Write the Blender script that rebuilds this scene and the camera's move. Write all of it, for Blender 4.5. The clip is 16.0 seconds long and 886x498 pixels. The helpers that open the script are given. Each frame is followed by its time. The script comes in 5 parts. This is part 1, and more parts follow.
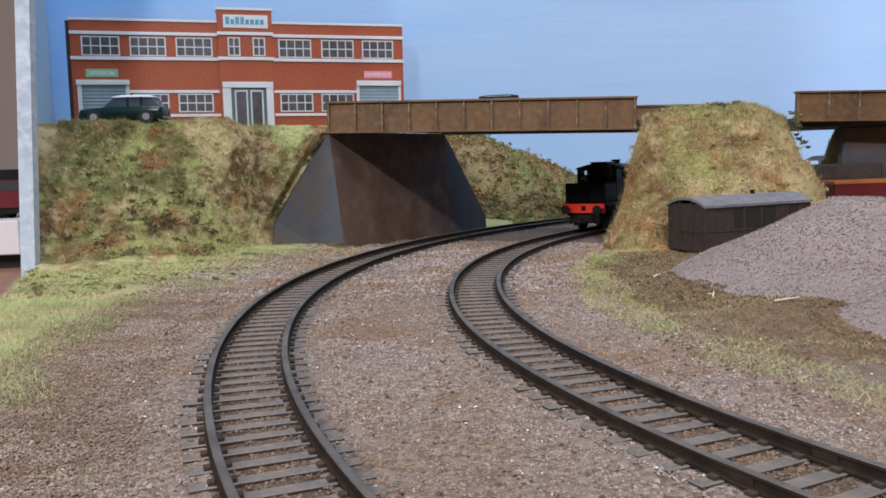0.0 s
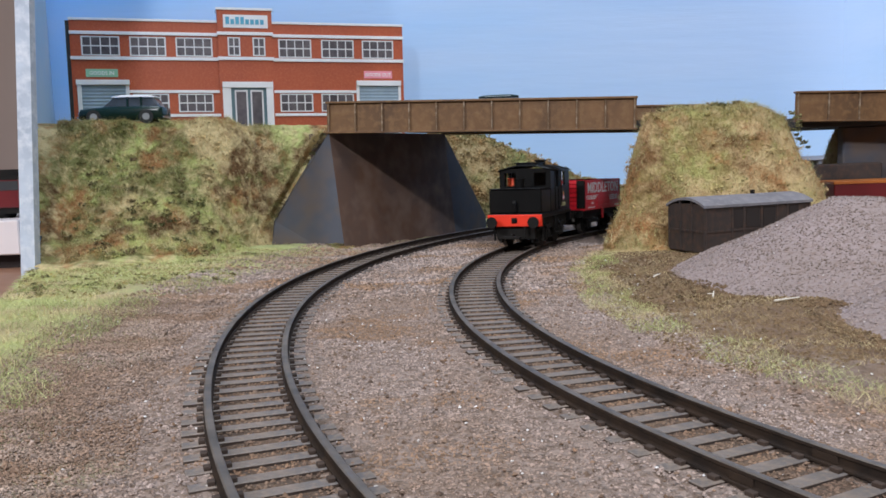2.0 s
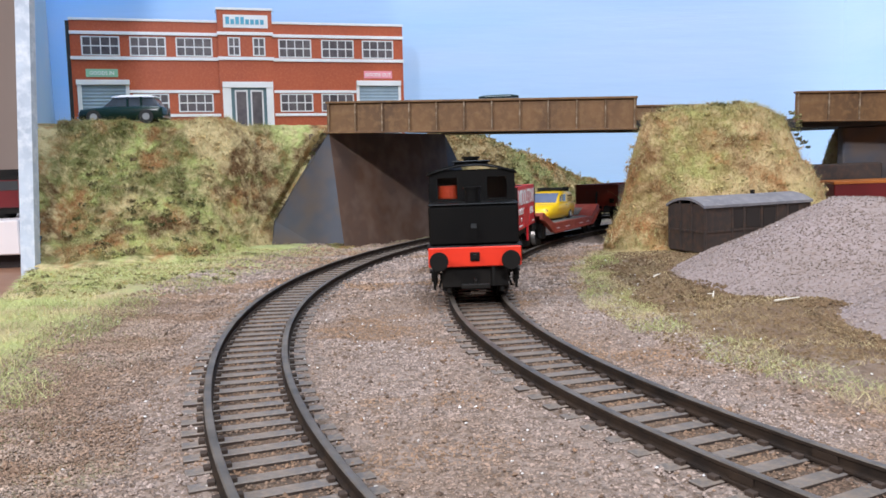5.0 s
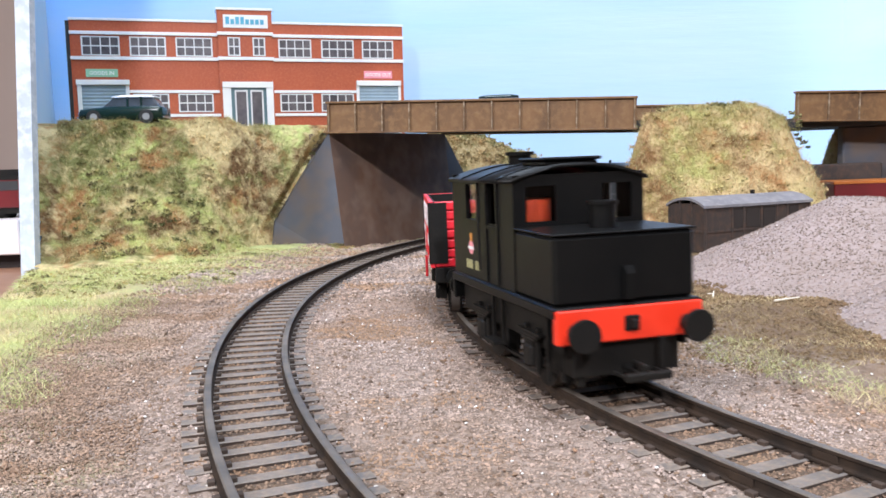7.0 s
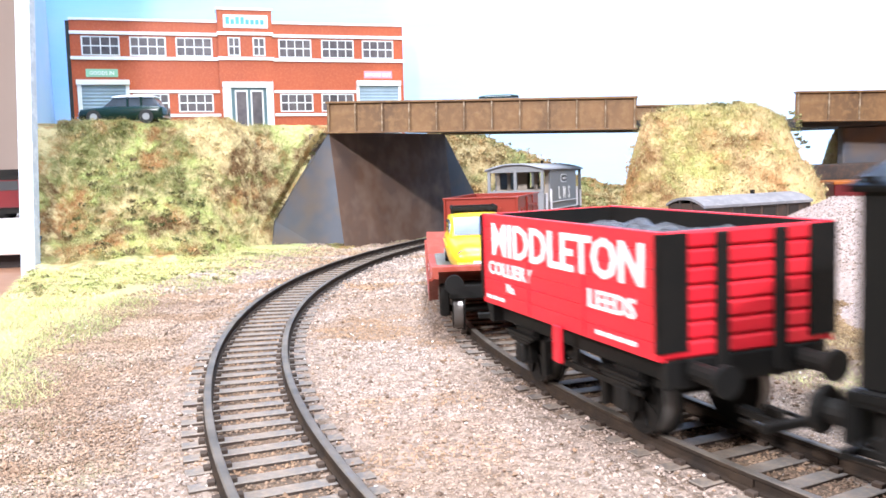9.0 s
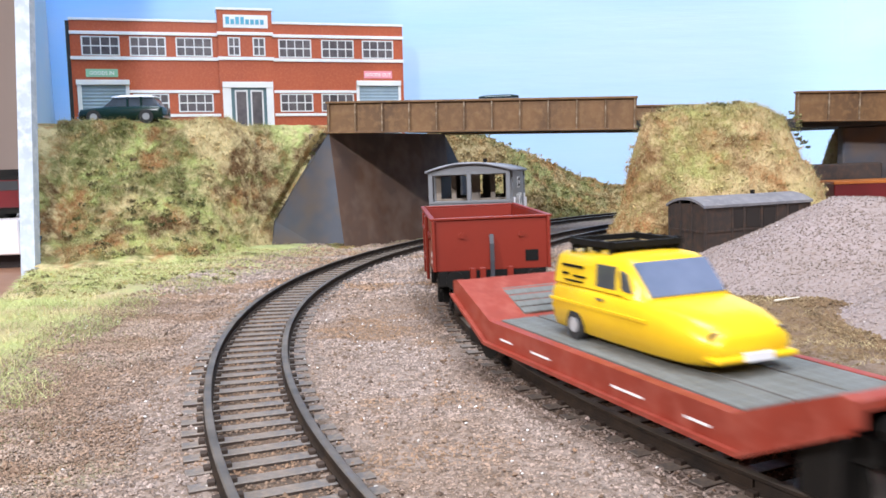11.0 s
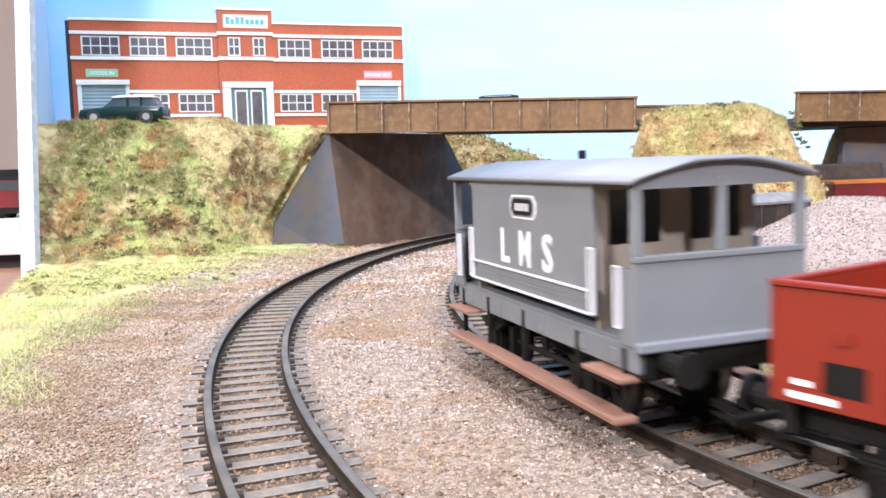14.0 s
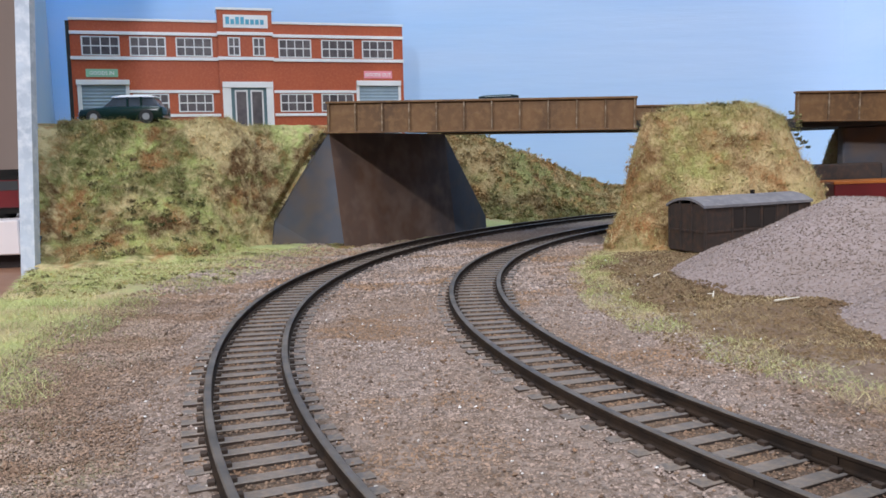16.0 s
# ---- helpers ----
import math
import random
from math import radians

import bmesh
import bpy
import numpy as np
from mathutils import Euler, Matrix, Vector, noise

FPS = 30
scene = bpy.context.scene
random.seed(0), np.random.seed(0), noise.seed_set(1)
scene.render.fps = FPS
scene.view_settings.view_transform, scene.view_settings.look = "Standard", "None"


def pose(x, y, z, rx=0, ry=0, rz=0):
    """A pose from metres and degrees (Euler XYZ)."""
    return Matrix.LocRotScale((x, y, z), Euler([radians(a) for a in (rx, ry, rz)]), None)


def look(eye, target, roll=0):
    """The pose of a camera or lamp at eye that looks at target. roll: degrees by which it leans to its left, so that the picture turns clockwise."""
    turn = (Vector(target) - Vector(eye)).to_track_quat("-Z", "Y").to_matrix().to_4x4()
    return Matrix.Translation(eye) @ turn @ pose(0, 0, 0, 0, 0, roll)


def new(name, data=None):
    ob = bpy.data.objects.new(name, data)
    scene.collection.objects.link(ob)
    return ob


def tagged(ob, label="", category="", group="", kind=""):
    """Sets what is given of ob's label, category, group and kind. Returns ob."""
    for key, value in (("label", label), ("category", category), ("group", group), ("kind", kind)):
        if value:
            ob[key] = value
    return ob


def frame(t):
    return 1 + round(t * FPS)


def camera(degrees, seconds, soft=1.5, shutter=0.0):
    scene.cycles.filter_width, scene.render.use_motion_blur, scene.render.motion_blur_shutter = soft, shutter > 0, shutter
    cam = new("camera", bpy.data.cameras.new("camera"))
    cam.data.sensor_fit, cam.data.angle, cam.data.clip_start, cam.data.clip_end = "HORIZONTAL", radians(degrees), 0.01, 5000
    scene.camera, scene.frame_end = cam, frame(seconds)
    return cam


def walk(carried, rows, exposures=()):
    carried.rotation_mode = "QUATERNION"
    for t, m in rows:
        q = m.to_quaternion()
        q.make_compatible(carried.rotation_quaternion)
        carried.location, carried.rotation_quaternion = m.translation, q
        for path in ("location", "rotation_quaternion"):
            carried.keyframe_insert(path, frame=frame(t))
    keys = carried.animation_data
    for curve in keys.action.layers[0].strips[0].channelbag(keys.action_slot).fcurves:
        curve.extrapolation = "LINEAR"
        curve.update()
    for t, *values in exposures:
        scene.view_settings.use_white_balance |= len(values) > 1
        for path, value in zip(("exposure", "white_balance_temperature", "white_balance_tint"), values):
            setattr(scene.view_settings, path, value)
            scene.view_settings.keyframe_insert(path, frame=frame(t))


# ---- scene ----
import functools

# A model railway of 4 mm to the foot: all lengths below in millimetres, times MM.
MM = 0.001
cam = camera(55.18, 16.0, soft=1.6, shutter=0.8)
EYE = Vector((0, 0, 43.65)) * MM
VIEW = look(EYE, EYE + Vector((0, math.cos(radians(5.89)), -math.sin(radians(5.89)))), -2.17)
walk(cam, [(0.0, VIEW), (16.0, VIEW)],
     exposures=[(0.0, -0.13, 6100, 10), (2.5, -0.04, 6100, 10), (4.0, 0.10, 6100, 10), (6.3, 0.55, 6100, 10), (7.0, 0.71, 6100, 10), (8.0, 1.36, 6100, 10), (9.0, 1.50, 6100, 10), (9.6, 1.45, 6100, 10),
                (11.3, 0.55, 6100, 10), (12.5, 0.40, 6100, 10), (13.5, 1.20, 6100, 10), (14.5, 1.22, 6100, 10), (15.0, 1.00, 6100, 10), (15.6, 0.55, 6100, 10), (16.0, 0.00, 6100, 10)])

# ---- light ----
world = bpy.data.worlds.new("room_air")
scene.world = world
world.use_nodes = True
world.node_tree.nodes["Background"].inputs[0].default_value = (0.75, 0.85, 1.0, 1)
world.node_tree.nodes["Background"].inputs[1].default_value = 0.25


def area(name, eye, target, size, power, colour):
    lamp = bpy.data.lights.new(name, "AREA")
    lamp.shape, lamp.size, lamp.energy, lamp.color = "DISK", size, power, colour
    ob = new(name, lamp)
    ob.matrix_world = look(eye, target)
    return ob


area("room_lamp_light", (0.24, -1.35, 1.02), (0.0, 0.6, 0.05), 0.12, 15.0, (0.98, 0.95, 0.98))
area("corner_lamp_light", (-0.68, -1.35, 1.13), (-0.05, 0.6, 0.05), 0.10, 8.0, (0.97, 0.95, 1.0))
area("side_lamp_light", (-1.30, -0.55, 0.90), (0.05, 0.25, 0.0), 0.14, 16.0, (1.0, 0.94, 0.92))
area("overhead_fill_light", (0.30, -0.25, 1.43), (-0.08, 0.6, 0.05), 0.6, 12.0, (0.84, 0.91, 1.0))
# unseen second overhead lamp, added to brighten the rear bank and backdrop
area("overhead_fill_light", (0.0, 0.45, 1.45), (0.0, 0.80, 0.1), 0.6, 10.0, (0.78, 0.88, 1.0))


# ---- materials ----
def nodes_of(name):
    m = bpy.data.materials.new(name)
    m.use_nodes = True
    nt = m.node_tree
    return m, nt, nt.nodes["Principled BSDF"]


def mix_colour(nt, fac, a, b):
    n = nt.nodes.new("ShaderNodeMix")
    n.data_type = "RGBA"
    for sock, v in ((n.inputs[0], fac), (n.inputs[6], a), (n.inputs[7], b)):
        if isinstance(v, tuple):
            sock.default_value = (*v, 1)
        elif isinstance(v, (int, float)):
            sock.default_value = v
        else:
            nt.links.new(v, sock)
    return n.outputs[2]


def noise_of(nt, scale, detail=3.0, lo=0.35, hi=0.65, rough=0.6, stretch=None):
    tc = nt.nodes.new("ShaderNodeTexCoord")
    out = tc.outputs["Object"]
    if stretch:
        mp = nt.nodes.new("ShaderNodeMapping")
        mp.inputs["Scale"].default_value = stretch
        nt.links.new(out, mp.inputs["Vector"])
        out = mp.outputs["Vector"]
    n = nt.nodes.new("ShaderNodeTexNoise")
    n.inputs["Scale"].default_value, n.inputs["Detail"].default_value = scale, detail
    n.inputs["Roughness"].default_value = rough
    nt.links.new(out, n.inputs["Vector"])
    r = nt.nodes.new("ShaderNodeMapRange")
    r.inputs["From Min"].default_value, r.inputs["From Max"].default_value = lo, hi
    nt.links.new(n.outputs["Fac"], r.inputs["Value"])
    return r.outputs["Result"]


def bump(nt, bsdf, height, strength, distance):
    b = nt.nodes.new("ShaderNodeBump")
    b.inputs["Strength"].default_value, b.inputs["Distance"].default_value = strength, distance
    nt.links.new(height, b.inputs["Height"])
    nt.links.new(b.outputs["Normal"], bsdf.inputs["Normal"])


def surface(name, a, b, scale=120.0, rough=0.6, metal=0.0, c=None, fine=900.0, relief=0.15, depth=0.0003, stretch=None, spec=0.5):
    """Two tones in patches, a third in fine specks, and a fine relief."""
    m, nt, bsdf = nodes_of(name)
    col = mix_colour(nt, noise_of(nt, scale, 4, stretch=stretch), a, b)
    fine_out = noise_of(nt, fine, 2, 0.45, 0.75)
    if c:
        col = mix_colour(nt, fine_out, col, c)
    nt.links.new(col, bsdf.inputs["Base Color"])
    bsdf.inputs["Roughness"].default_value, bsdf.inputs["Metallic"].default_value = rough, metal
    bsdf.inputs["Specular IOR Level"].default_value = spec
    if relief:
        bump(nt, bsdf, fine_out, relief, depth)
    return m


def varied(name, tones, rough=0.9, patch=25.0, spread=0.5, spec=0.3):
    """For scattered bits: tones by patches of the ground, varied bit by bit."""
    m, nt, bsdf = nodes_of(name)
    geo = nt.nodes.new("ShaderNodeNewGeometry")
    col = mix_colour(nt, noise_of(nt, patch, 4, 0.42, 0.58), tones[0], tones[1])
    col = mix_colour(nt, noise_of(nt, patch * 1.7, 4, 0.5, 0.6, stretch=(1, 1.3, 0.8)), col, tones[2])
    ramp = nt.nodes.new("ShaderNodeMapRange")
    ramp.inputs["To Min"].default_value, ramp.inputs["To Max"].default_value = 1 - spread, 1 + spread
    nt.links.new(geo.outputs["Random Per Island"], ramp.inputs["Value"])
    hsv = nt.nodes.new("ShaderNodeHueSaturation")
    nt.links.new(ramp.outputs["Result"], hsv.inputs["Value"])
    nt.links.new(col, hsv.inputs["Color"])
    nt.links.new(hsv.outputs["Color"], bsdf.inputs["Base Color"])
    bsdf.inputs["Roughness"].default_value = rough
    bsdf.inputs["Specular IOR Level"].default_value = spec
    return m


def glass(name):
    """Clear thin plastic glazing, slightly scuffed."""
    m, nt, bsdf = nodes_of(name)
    nt.links.new(mix_colour(nt, noise_of(nt, 200, 3), (0.97, 0.97, 0.97), (0.90, 0.90, 0.91)), bsdf.inputs["Base Color"])
    bsdf.inputs["Roughness"].default_value = 0.06
    bsdf.inputs["Transmission Weight"].default_value = 1.0
    bsdf.inputs["IOR"].default_value = 1.3
    return m


STRAW, LIME, OLIVE, BROWN, RUST = (0.62, 0.50, 0.26), (0.50, 0.54, 0.19), (0.20, 0.20, 0.07), (0.15, 0.085, 0.036), (0.36, 0.19, 0.075)
M = {
        "stones": varied("ballast_grains", ((0.33, 0.262, 0.225), (0.275, 0.20, 0.152), (0.265, 0.168, 0.102)), patch=13, spread=0.42, spec=0.5),
    "heap": surface("heap_grit", (0.30, 0.24, 0.225), (0.25, 0.20, 0.18), 30, 0.95, c=(0.22, 0.16, 0.13), fine=600, relief=0.6, depth=0.0006),
    "heap_stones": varied("heap_grains", ((0.29, 0.235, 0.215), (0.25, 0.195, 0.172), (0.205, 0.158, 0.132)), patch=25, spread=0.33, spec=0.5),
    "soil": surface("soil", (0.15, 0.09, 0.045), (0.22, 0.15, 0.08), 30, 0.95, c=(0.09, 0.06, 0.03), fine=400, relief=0.8, depth=0.001),
        "green_grass": varied("green_grass_fibres", ((0.47, 0.50, 0.20), (0.30, 0.36, 0.13), (0.60, 0.50, 0.28)), patch=26, spread=0.4),
    "strip": varied("fresh_grass_fibres", ((0.40, 0.49, 0.15), (0.52, 0.50, 0.24), (0.60, 0.49, 0.27)), patch=22, spread=0.4),
    "path": varied("brown_grit", ((0.28, 0.198, 0.142), (0.225, 0.15, 0.102), (0.33, 0.25, 0.195)), patch=24, spread=0.45),
    "dry": varied("dry_grass_fibres", ((0.48, 0.38, 0.19), (0.25, 0.165, 0.085), (0.56, 0.47, 0.26)), patch=34, spread=0.4),
    "wisp": varied("pale_grass_wisps", ((0.60, 0.56, 0.32), (0.46, 0.50, 0.22), (0.40, 0.28, 0.13)), patch=30, spread=0.35),
    "veranda": surface("veranda_tan", (0.25, 0.21, 0.17), (0.22, 0.185, 0.15), 80, 0.6, relief=0.04),
    "gold": surface("emblem_gold", (0.60, 0.26, 0.05), (0.5, 0.2, 0.04), 200, 0.5, relief=0),
    # shade on the sleepers' sides painted as dark brown; the chairs share it
    "sleeper_shade": surface("sleeper_side_shade", (0.05, 0.032, 0.022), (0.035, 0.024, 0.018), 200, 0.9, relief=0.1),
    "lump": varied("dark_ballast_lumps", ((0.20, 0.138, 0.095), (0.15, 0.10, 0.07), (0.25, 0.155, 0.095)), patch=40, spread=0.45),
    "foam": varied("foam_flock", ((0.15, 0.15, 0.045), (0.24, 0.13, 0.05), (0.34, 0.33, 0.10)), patch=30, spread=0.6),
    "sleeper": surface("sleeper_plastic", (0.125, 0.113, 0.105), (0.18, 0.145, 0.115), 70, 0.55, c=(0.24, 0.185, 0.14), fine=700, relief=0.3),
    "bed": surface("track_bed_grit", (0.115, 0.072, 0.044), (0.065, 0.045, 0.032), 45, 0.95, c=(0.17, 0.11, 0.066), fine=420, relief=0.8, depth=0.0008),
    "rail": surface("rail_side", (0.024, 0.019, 0.016), (0.045, 0.031, 0.022), 160, 0.75, spec=0.12),
    "rail_top": surface("rail_head_steel", (0.12, 0.105, 0.09), (0.24, 0.20, 0.16), 90, 0.45, metal=0.6, relief=0),
    "concrete": surface("abutment_grey", (0.085, 0.092, 0.115), (0.060, 0.062, 0.072), 18, 0.75, c=(0.13, 0.095, 0.07), fine=45, relief=0.25, depth=0.0006),
    # highlights on the stiffeners put into a paler brown than the girder's
    "girder_worn": surface("girder_highlight_edge", (0.18, 0.115, 0.06), (0.11, 0.062, 0.027), 160, 0.6, c=(0.34, 0.27, 0.19), fine=300, relief=0.1),
    "stained": surface("abutment_brown_stained", (0.145, 0.078, 0.047), (0.088, 0.066, 0.058), 16, 0.8, c=(0.21, 0.14, 0.10), fine=60, relief=0.25, depth=0.0006),
    "speck": surface("white_chip", (0.75, 0.73, 0.70), (0.62, 0.58, 0.54), 200, 0.6, relief=0),
    "bush": varied("bush_leaf", ((0.10, 0.11, 0.04), (0.17, 0.12, 0.06), (0.22, 0.21, 0.09)), patch=60, spread=0.5),
    "girder": surface("girder_rust_brown", (0.165, 0.083, 0.028), (0.085, 0.042, 0.015), 45, 0.5, c=(0.19, 0.105, 0.04), fine=220, relief=0.25, stretch=(1, 1, 0.35)),
    "brick": surface("red_brick_print", (0.43, 0.085, 0.026), (0.37, 0.07, 0.022), 40, 0.55, c=(0.46, 0.11, 0.04), fine=500, relief=0),
    "white": surface("white_card", (0.80, 0.79, 0.78), (0.74, 0.73, 0.72), 60, 0.55, relief=0.05),
    "frame": surface("white_window_print", (0.72, 0.71, 0.70), (0.62, 0.61, 0.60), 90, 0.5, relief=0),
    "pane": surface("dark_window_print", (0.060, 0.052, 0.058), (0.13, 0.11, 0.115), 90, 0.35, relief=0),
    "shutter": surface("grey_blue_shutter", (0.28, 0.36, 0.42), (0.24, 0.32, 0.38), 80, 0.5, relief=0.05),
    "door_teal": surface("teal_door_print", (0.10, 0.17, 0.19), (0.08, 0.14, 0.16), 80, 0.4, relief=0),
    "sign_blue": surface("blue_lettering", (0.10, 0.38, 0.52), (0.08, 0.34, 0.48), 80, 0.5, relief=0),
    "sign_green": surface("green_sign", (0.30, 0.55, 0.36), (0.27, 0.50, 0.33), 80, 0.5, relief=0),
    "sign_pink": surface("pink_sign", (0.80, 0.30, 0.34), (0.75, 0.27, 0.31), 80, 0.5, relief=0),
    "black_edge": surface("black_card_edge", (0.02, 0.02, 0.022), (0.03, 0.03, 0.03), 80, 0.7, relief=0),
    "foam_edge": surface("cut_board_edge", (0.56, 0.63, 0.72), (0.42, 0.48, 0.56), 50, 0.9, c=(0.70, 0.74, 0.8), fine=220, relief=0.3, depth=0.0004),
    "loco_black": surface("loco_black", (0.0038, 0.0040, 0.0042), (0.006, 0.0058, 0.0056), 60, 0.38, relief=0.04, spec=0.16),
    "under": surface("underframe_black", (0.006, 0.0058, 0.0055), (0.010, 0.0085, 0.007), 90, 0.6, relief=0.1, spec=0.18),
    "beam_red": surface("buffer_beam_red", (0.75, 0.035, 0.010), (0.68, 0.03, 0.010), 90, 0.4, relief=0),
    "fire_red": surface("cab_interior_red", (0.80, 0.09, 0.02), (0.66, 0.06, 0.02), 90, 0.5, relief=0),
    "wagon_red": surface("wagon_bright_red", (0.66, 0.016, 0.030), (0.58, 0.014, 0.026), 70, 0.42, relief=0.05),
    "bauxite": surface("bauxite_red", (0.205, 0.017, 0.006), (0.17, 0.014, 0.005), 40, 0.45, relief=0.05),
    "low_red": surface("lowmac_faded_red", (0.29, 0.040, 0.020), (0.22, 0.030, 0.015), 50, 0.5, c=(0.31, 0.07, 0.045), fine=300, relief=0.08),
    "deck_grey": surface("worn_deck_planks", (0.15, 0.155, 0.145), (0.115, 0.115, 0.10), 120, 0.7, stretch=(1, 6, 1), relief=0.2),
    "van_grey": surface("brake_van_grey", (0.175, 0.18, 0.19), (0.155, 0.16, 0.168), 60, 0.5, relief=0.04),
    "roof_grey": surface("roof_pale_grey", (0.20, 0.205, 0.23), (0.175, 0.18, 0.20), 60, 0.5, relief=0.05),
    "step_brown": surface("footboard_brown", (0.26, 0.135, 0.09), (0.22, 0.11, 0.075), 80, 0.7, relief=0.1),
    "rail_white": surface("handrail_white", (0.62, 0.60, 0.62), (0.54, 0.52, 0.54), 90, 0.45, relief=0),
    "letter": surface("white_lettering", (0.82, 0.82, 0.82), (0.74, 0.74, 0.74), 140, 0.5, relief=0),
    "cream": surface("cream_lettering", (0.40, 0.38, 0.19), (0.35, 0.33, 0.16), 140, 0.5, relief=0),
    "coal": surface("coal", (0.035, 0.036, 0.042), (0.07, 0.072, 0.085), 300, 0.4, fine=700, relief=0.8, depth=0.0008),
    "yellow": surface("van_yellow", (0.80, 0.52, 0.012), (0.74, 0.47, 0.010), 60, 0.3, relief=0),
    "chrome": surface("chrome", (0.6, 0.6, 0.62), (0.5, 0.5, 0.52), 90, 0.2, metal=1.0, relief=0),
    "hubcap": surface("pale_hubcap", (0.42, 0.42, 0.42), (0.34, 0.34, 0.34), 90, 0.35, relief=0),
    "dark_glass": surface("car_window", (0.05, 0.06, 0.07), (0.08, 0.09, 0.11), 90, 0.08, relief=0),
    "screen_glass": surface("windscreen", (0.10, 0.13, 0.20), (0.15, 0.18, 0.27), 60, 0.08, relief=0),
    "cab_glass": glass("cab_glazing"),
    "tyre": surface("tyre_black", (0.02, 0.02, 0.02), (0.03, 0.03, 0.03), 90, 0.8, relief=0),
    "car_green": surface("car_dark_green", (0.006, 0.022, 0.018), (0.008, 0.027, 0.022), 60, 0.2, relief=0),
    "steel": surface("wheel_steel", (0.25, 0.24, 0.23), (0.16, 0.14, 0.13), 150, 0.35, metal=0.8, relief=0),
    "old_brown": surface("weathered_van_brown", (0.048, 0.034, 0.028), (0.032, 0.025, 0.022), 60, 0.65, c=(0.075, 0.042, 0.028), fine=300, relief=0.15),
    "old_roof": surface("weathered_roof_grey", (0.19, 0.18, 0.19), (0.14, 0.135, 0.145), 50, 0.8, c=(0.23, 0.215, 0.215), fine=300, relief=0.2),
    "pipe_grey": surface("brake_pipe_grey", (0.05, 0.05, 0.058), (0.035, 0.035, 0.04), 90, 0.5, relief=0),
    "rust": surface("rust", (0.16, 0.06, 0.025), (0.11, 0.045, 0.02), 120, 0.8, relief=0.2),
    "maroon": surface("coach_maroon", (0.13, 0.012, 0.014), (0.10, 0.010, 0.012), 60, 0.35, relief=0),
    "orange_line": surface("orange_lining", (0.42, 0.13, 0.02), (0.34, 0.10, 0.02), 60, 0.4, relief=0),
    "room_wall": surface("room_wall_beige", (0.55, 0.44, 0.38), (0.52, 0.41, 0.35), 3, 0.8, relief=0),
    "ceiling": surface("ceiling_white", (0.78, 0.77, 0.75), (0.75, 0.74, 0.72), 3, 0.8, relief=0),
    "carpet": surface("carpet_brown", (0.16, 0.10, 0.07), (0.13, 0.08, 0.055), 8, 0.9, relief=0),
    "shelf_white": surface("white_board", (0.74, 0.68, 0.66), (0.70, 0.64, 0.62), 6, 0.6, relief=0),
    "table_wood": surface("table_wood", (0.33, 0.17, 0.10), (0.28, 0.14, 0.08), 12, 0.5, stretch=(1, 8, 1), relief=0),
    "void": surface("dark_underside", (0.02, 0.015, 0.012), (0.03, 0.02, 0.018), 10, 0.9, relief=0),
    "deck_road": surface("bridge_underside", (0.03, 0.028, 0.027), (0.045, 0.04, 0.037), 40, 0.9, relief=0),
    "twig": surface("dried_twig", (0.70, 0.66, 0.58), (0.60, 0.55, 0.45), 90, 0.8, relief=0),
}


def sky_paint():
    """Hand-painted backdrop, faint brush streaks. Uneven light is put into its blue too: deeper to one side and above,
    paler low down.
    """
    m, nt, bsdf = nodes_of("backdrop_sky_paint")
    tc = nt.nodes.new("ShaderNodeTexCoord")
    sep = nt.nodes.new("ShaderNodeSeparateXYZ")
    nt.links.new(tc.outputs["Object"], sep.inputs["Vector"])
    side = nt.nodes.new("ShaderNodeMapRange")
    side.inputs["From Min"].default_value, side.inputs["From Max"].default_value = -0.36, 0.25
    nt.links.new(sep.outputs["X"], side.inputs["Value"])
    low = nt.nodes.new("ShaderNodeMapRange")
    low.inputs["From Min"].default_value, low.inputs["From Max"].default_value = 0.30, 0.02
    nt.links.new(sep.outputs["Z"], low.inputs["Value"])
    col = mix_colour(nt, side.outputs["Result"], (0.22, 0.58, 1.0), (0.43, 0.585, 0.84))
    col = mix_colour(nt, low.outputs["Result"], col, (0.46, 0.66, 0.92))
    col = mix_colour(nt, noise_of(nt, 5, 3, 0.4, 0.9, stretch=(0.4, 1, 3)), col, (0.56, 0.69, 0.90))
    nt.links.new(col, bsdf.inputs["Base Color"])
    bsdf.inputs["Roughness"].default_value = 0.8
    bump(nt, bsdf, noise_of(nt, 60, 3, stretch=(0.2, 1, 2)), 0.1, 0.001)
    return m


M["sky"] = sky_paint()


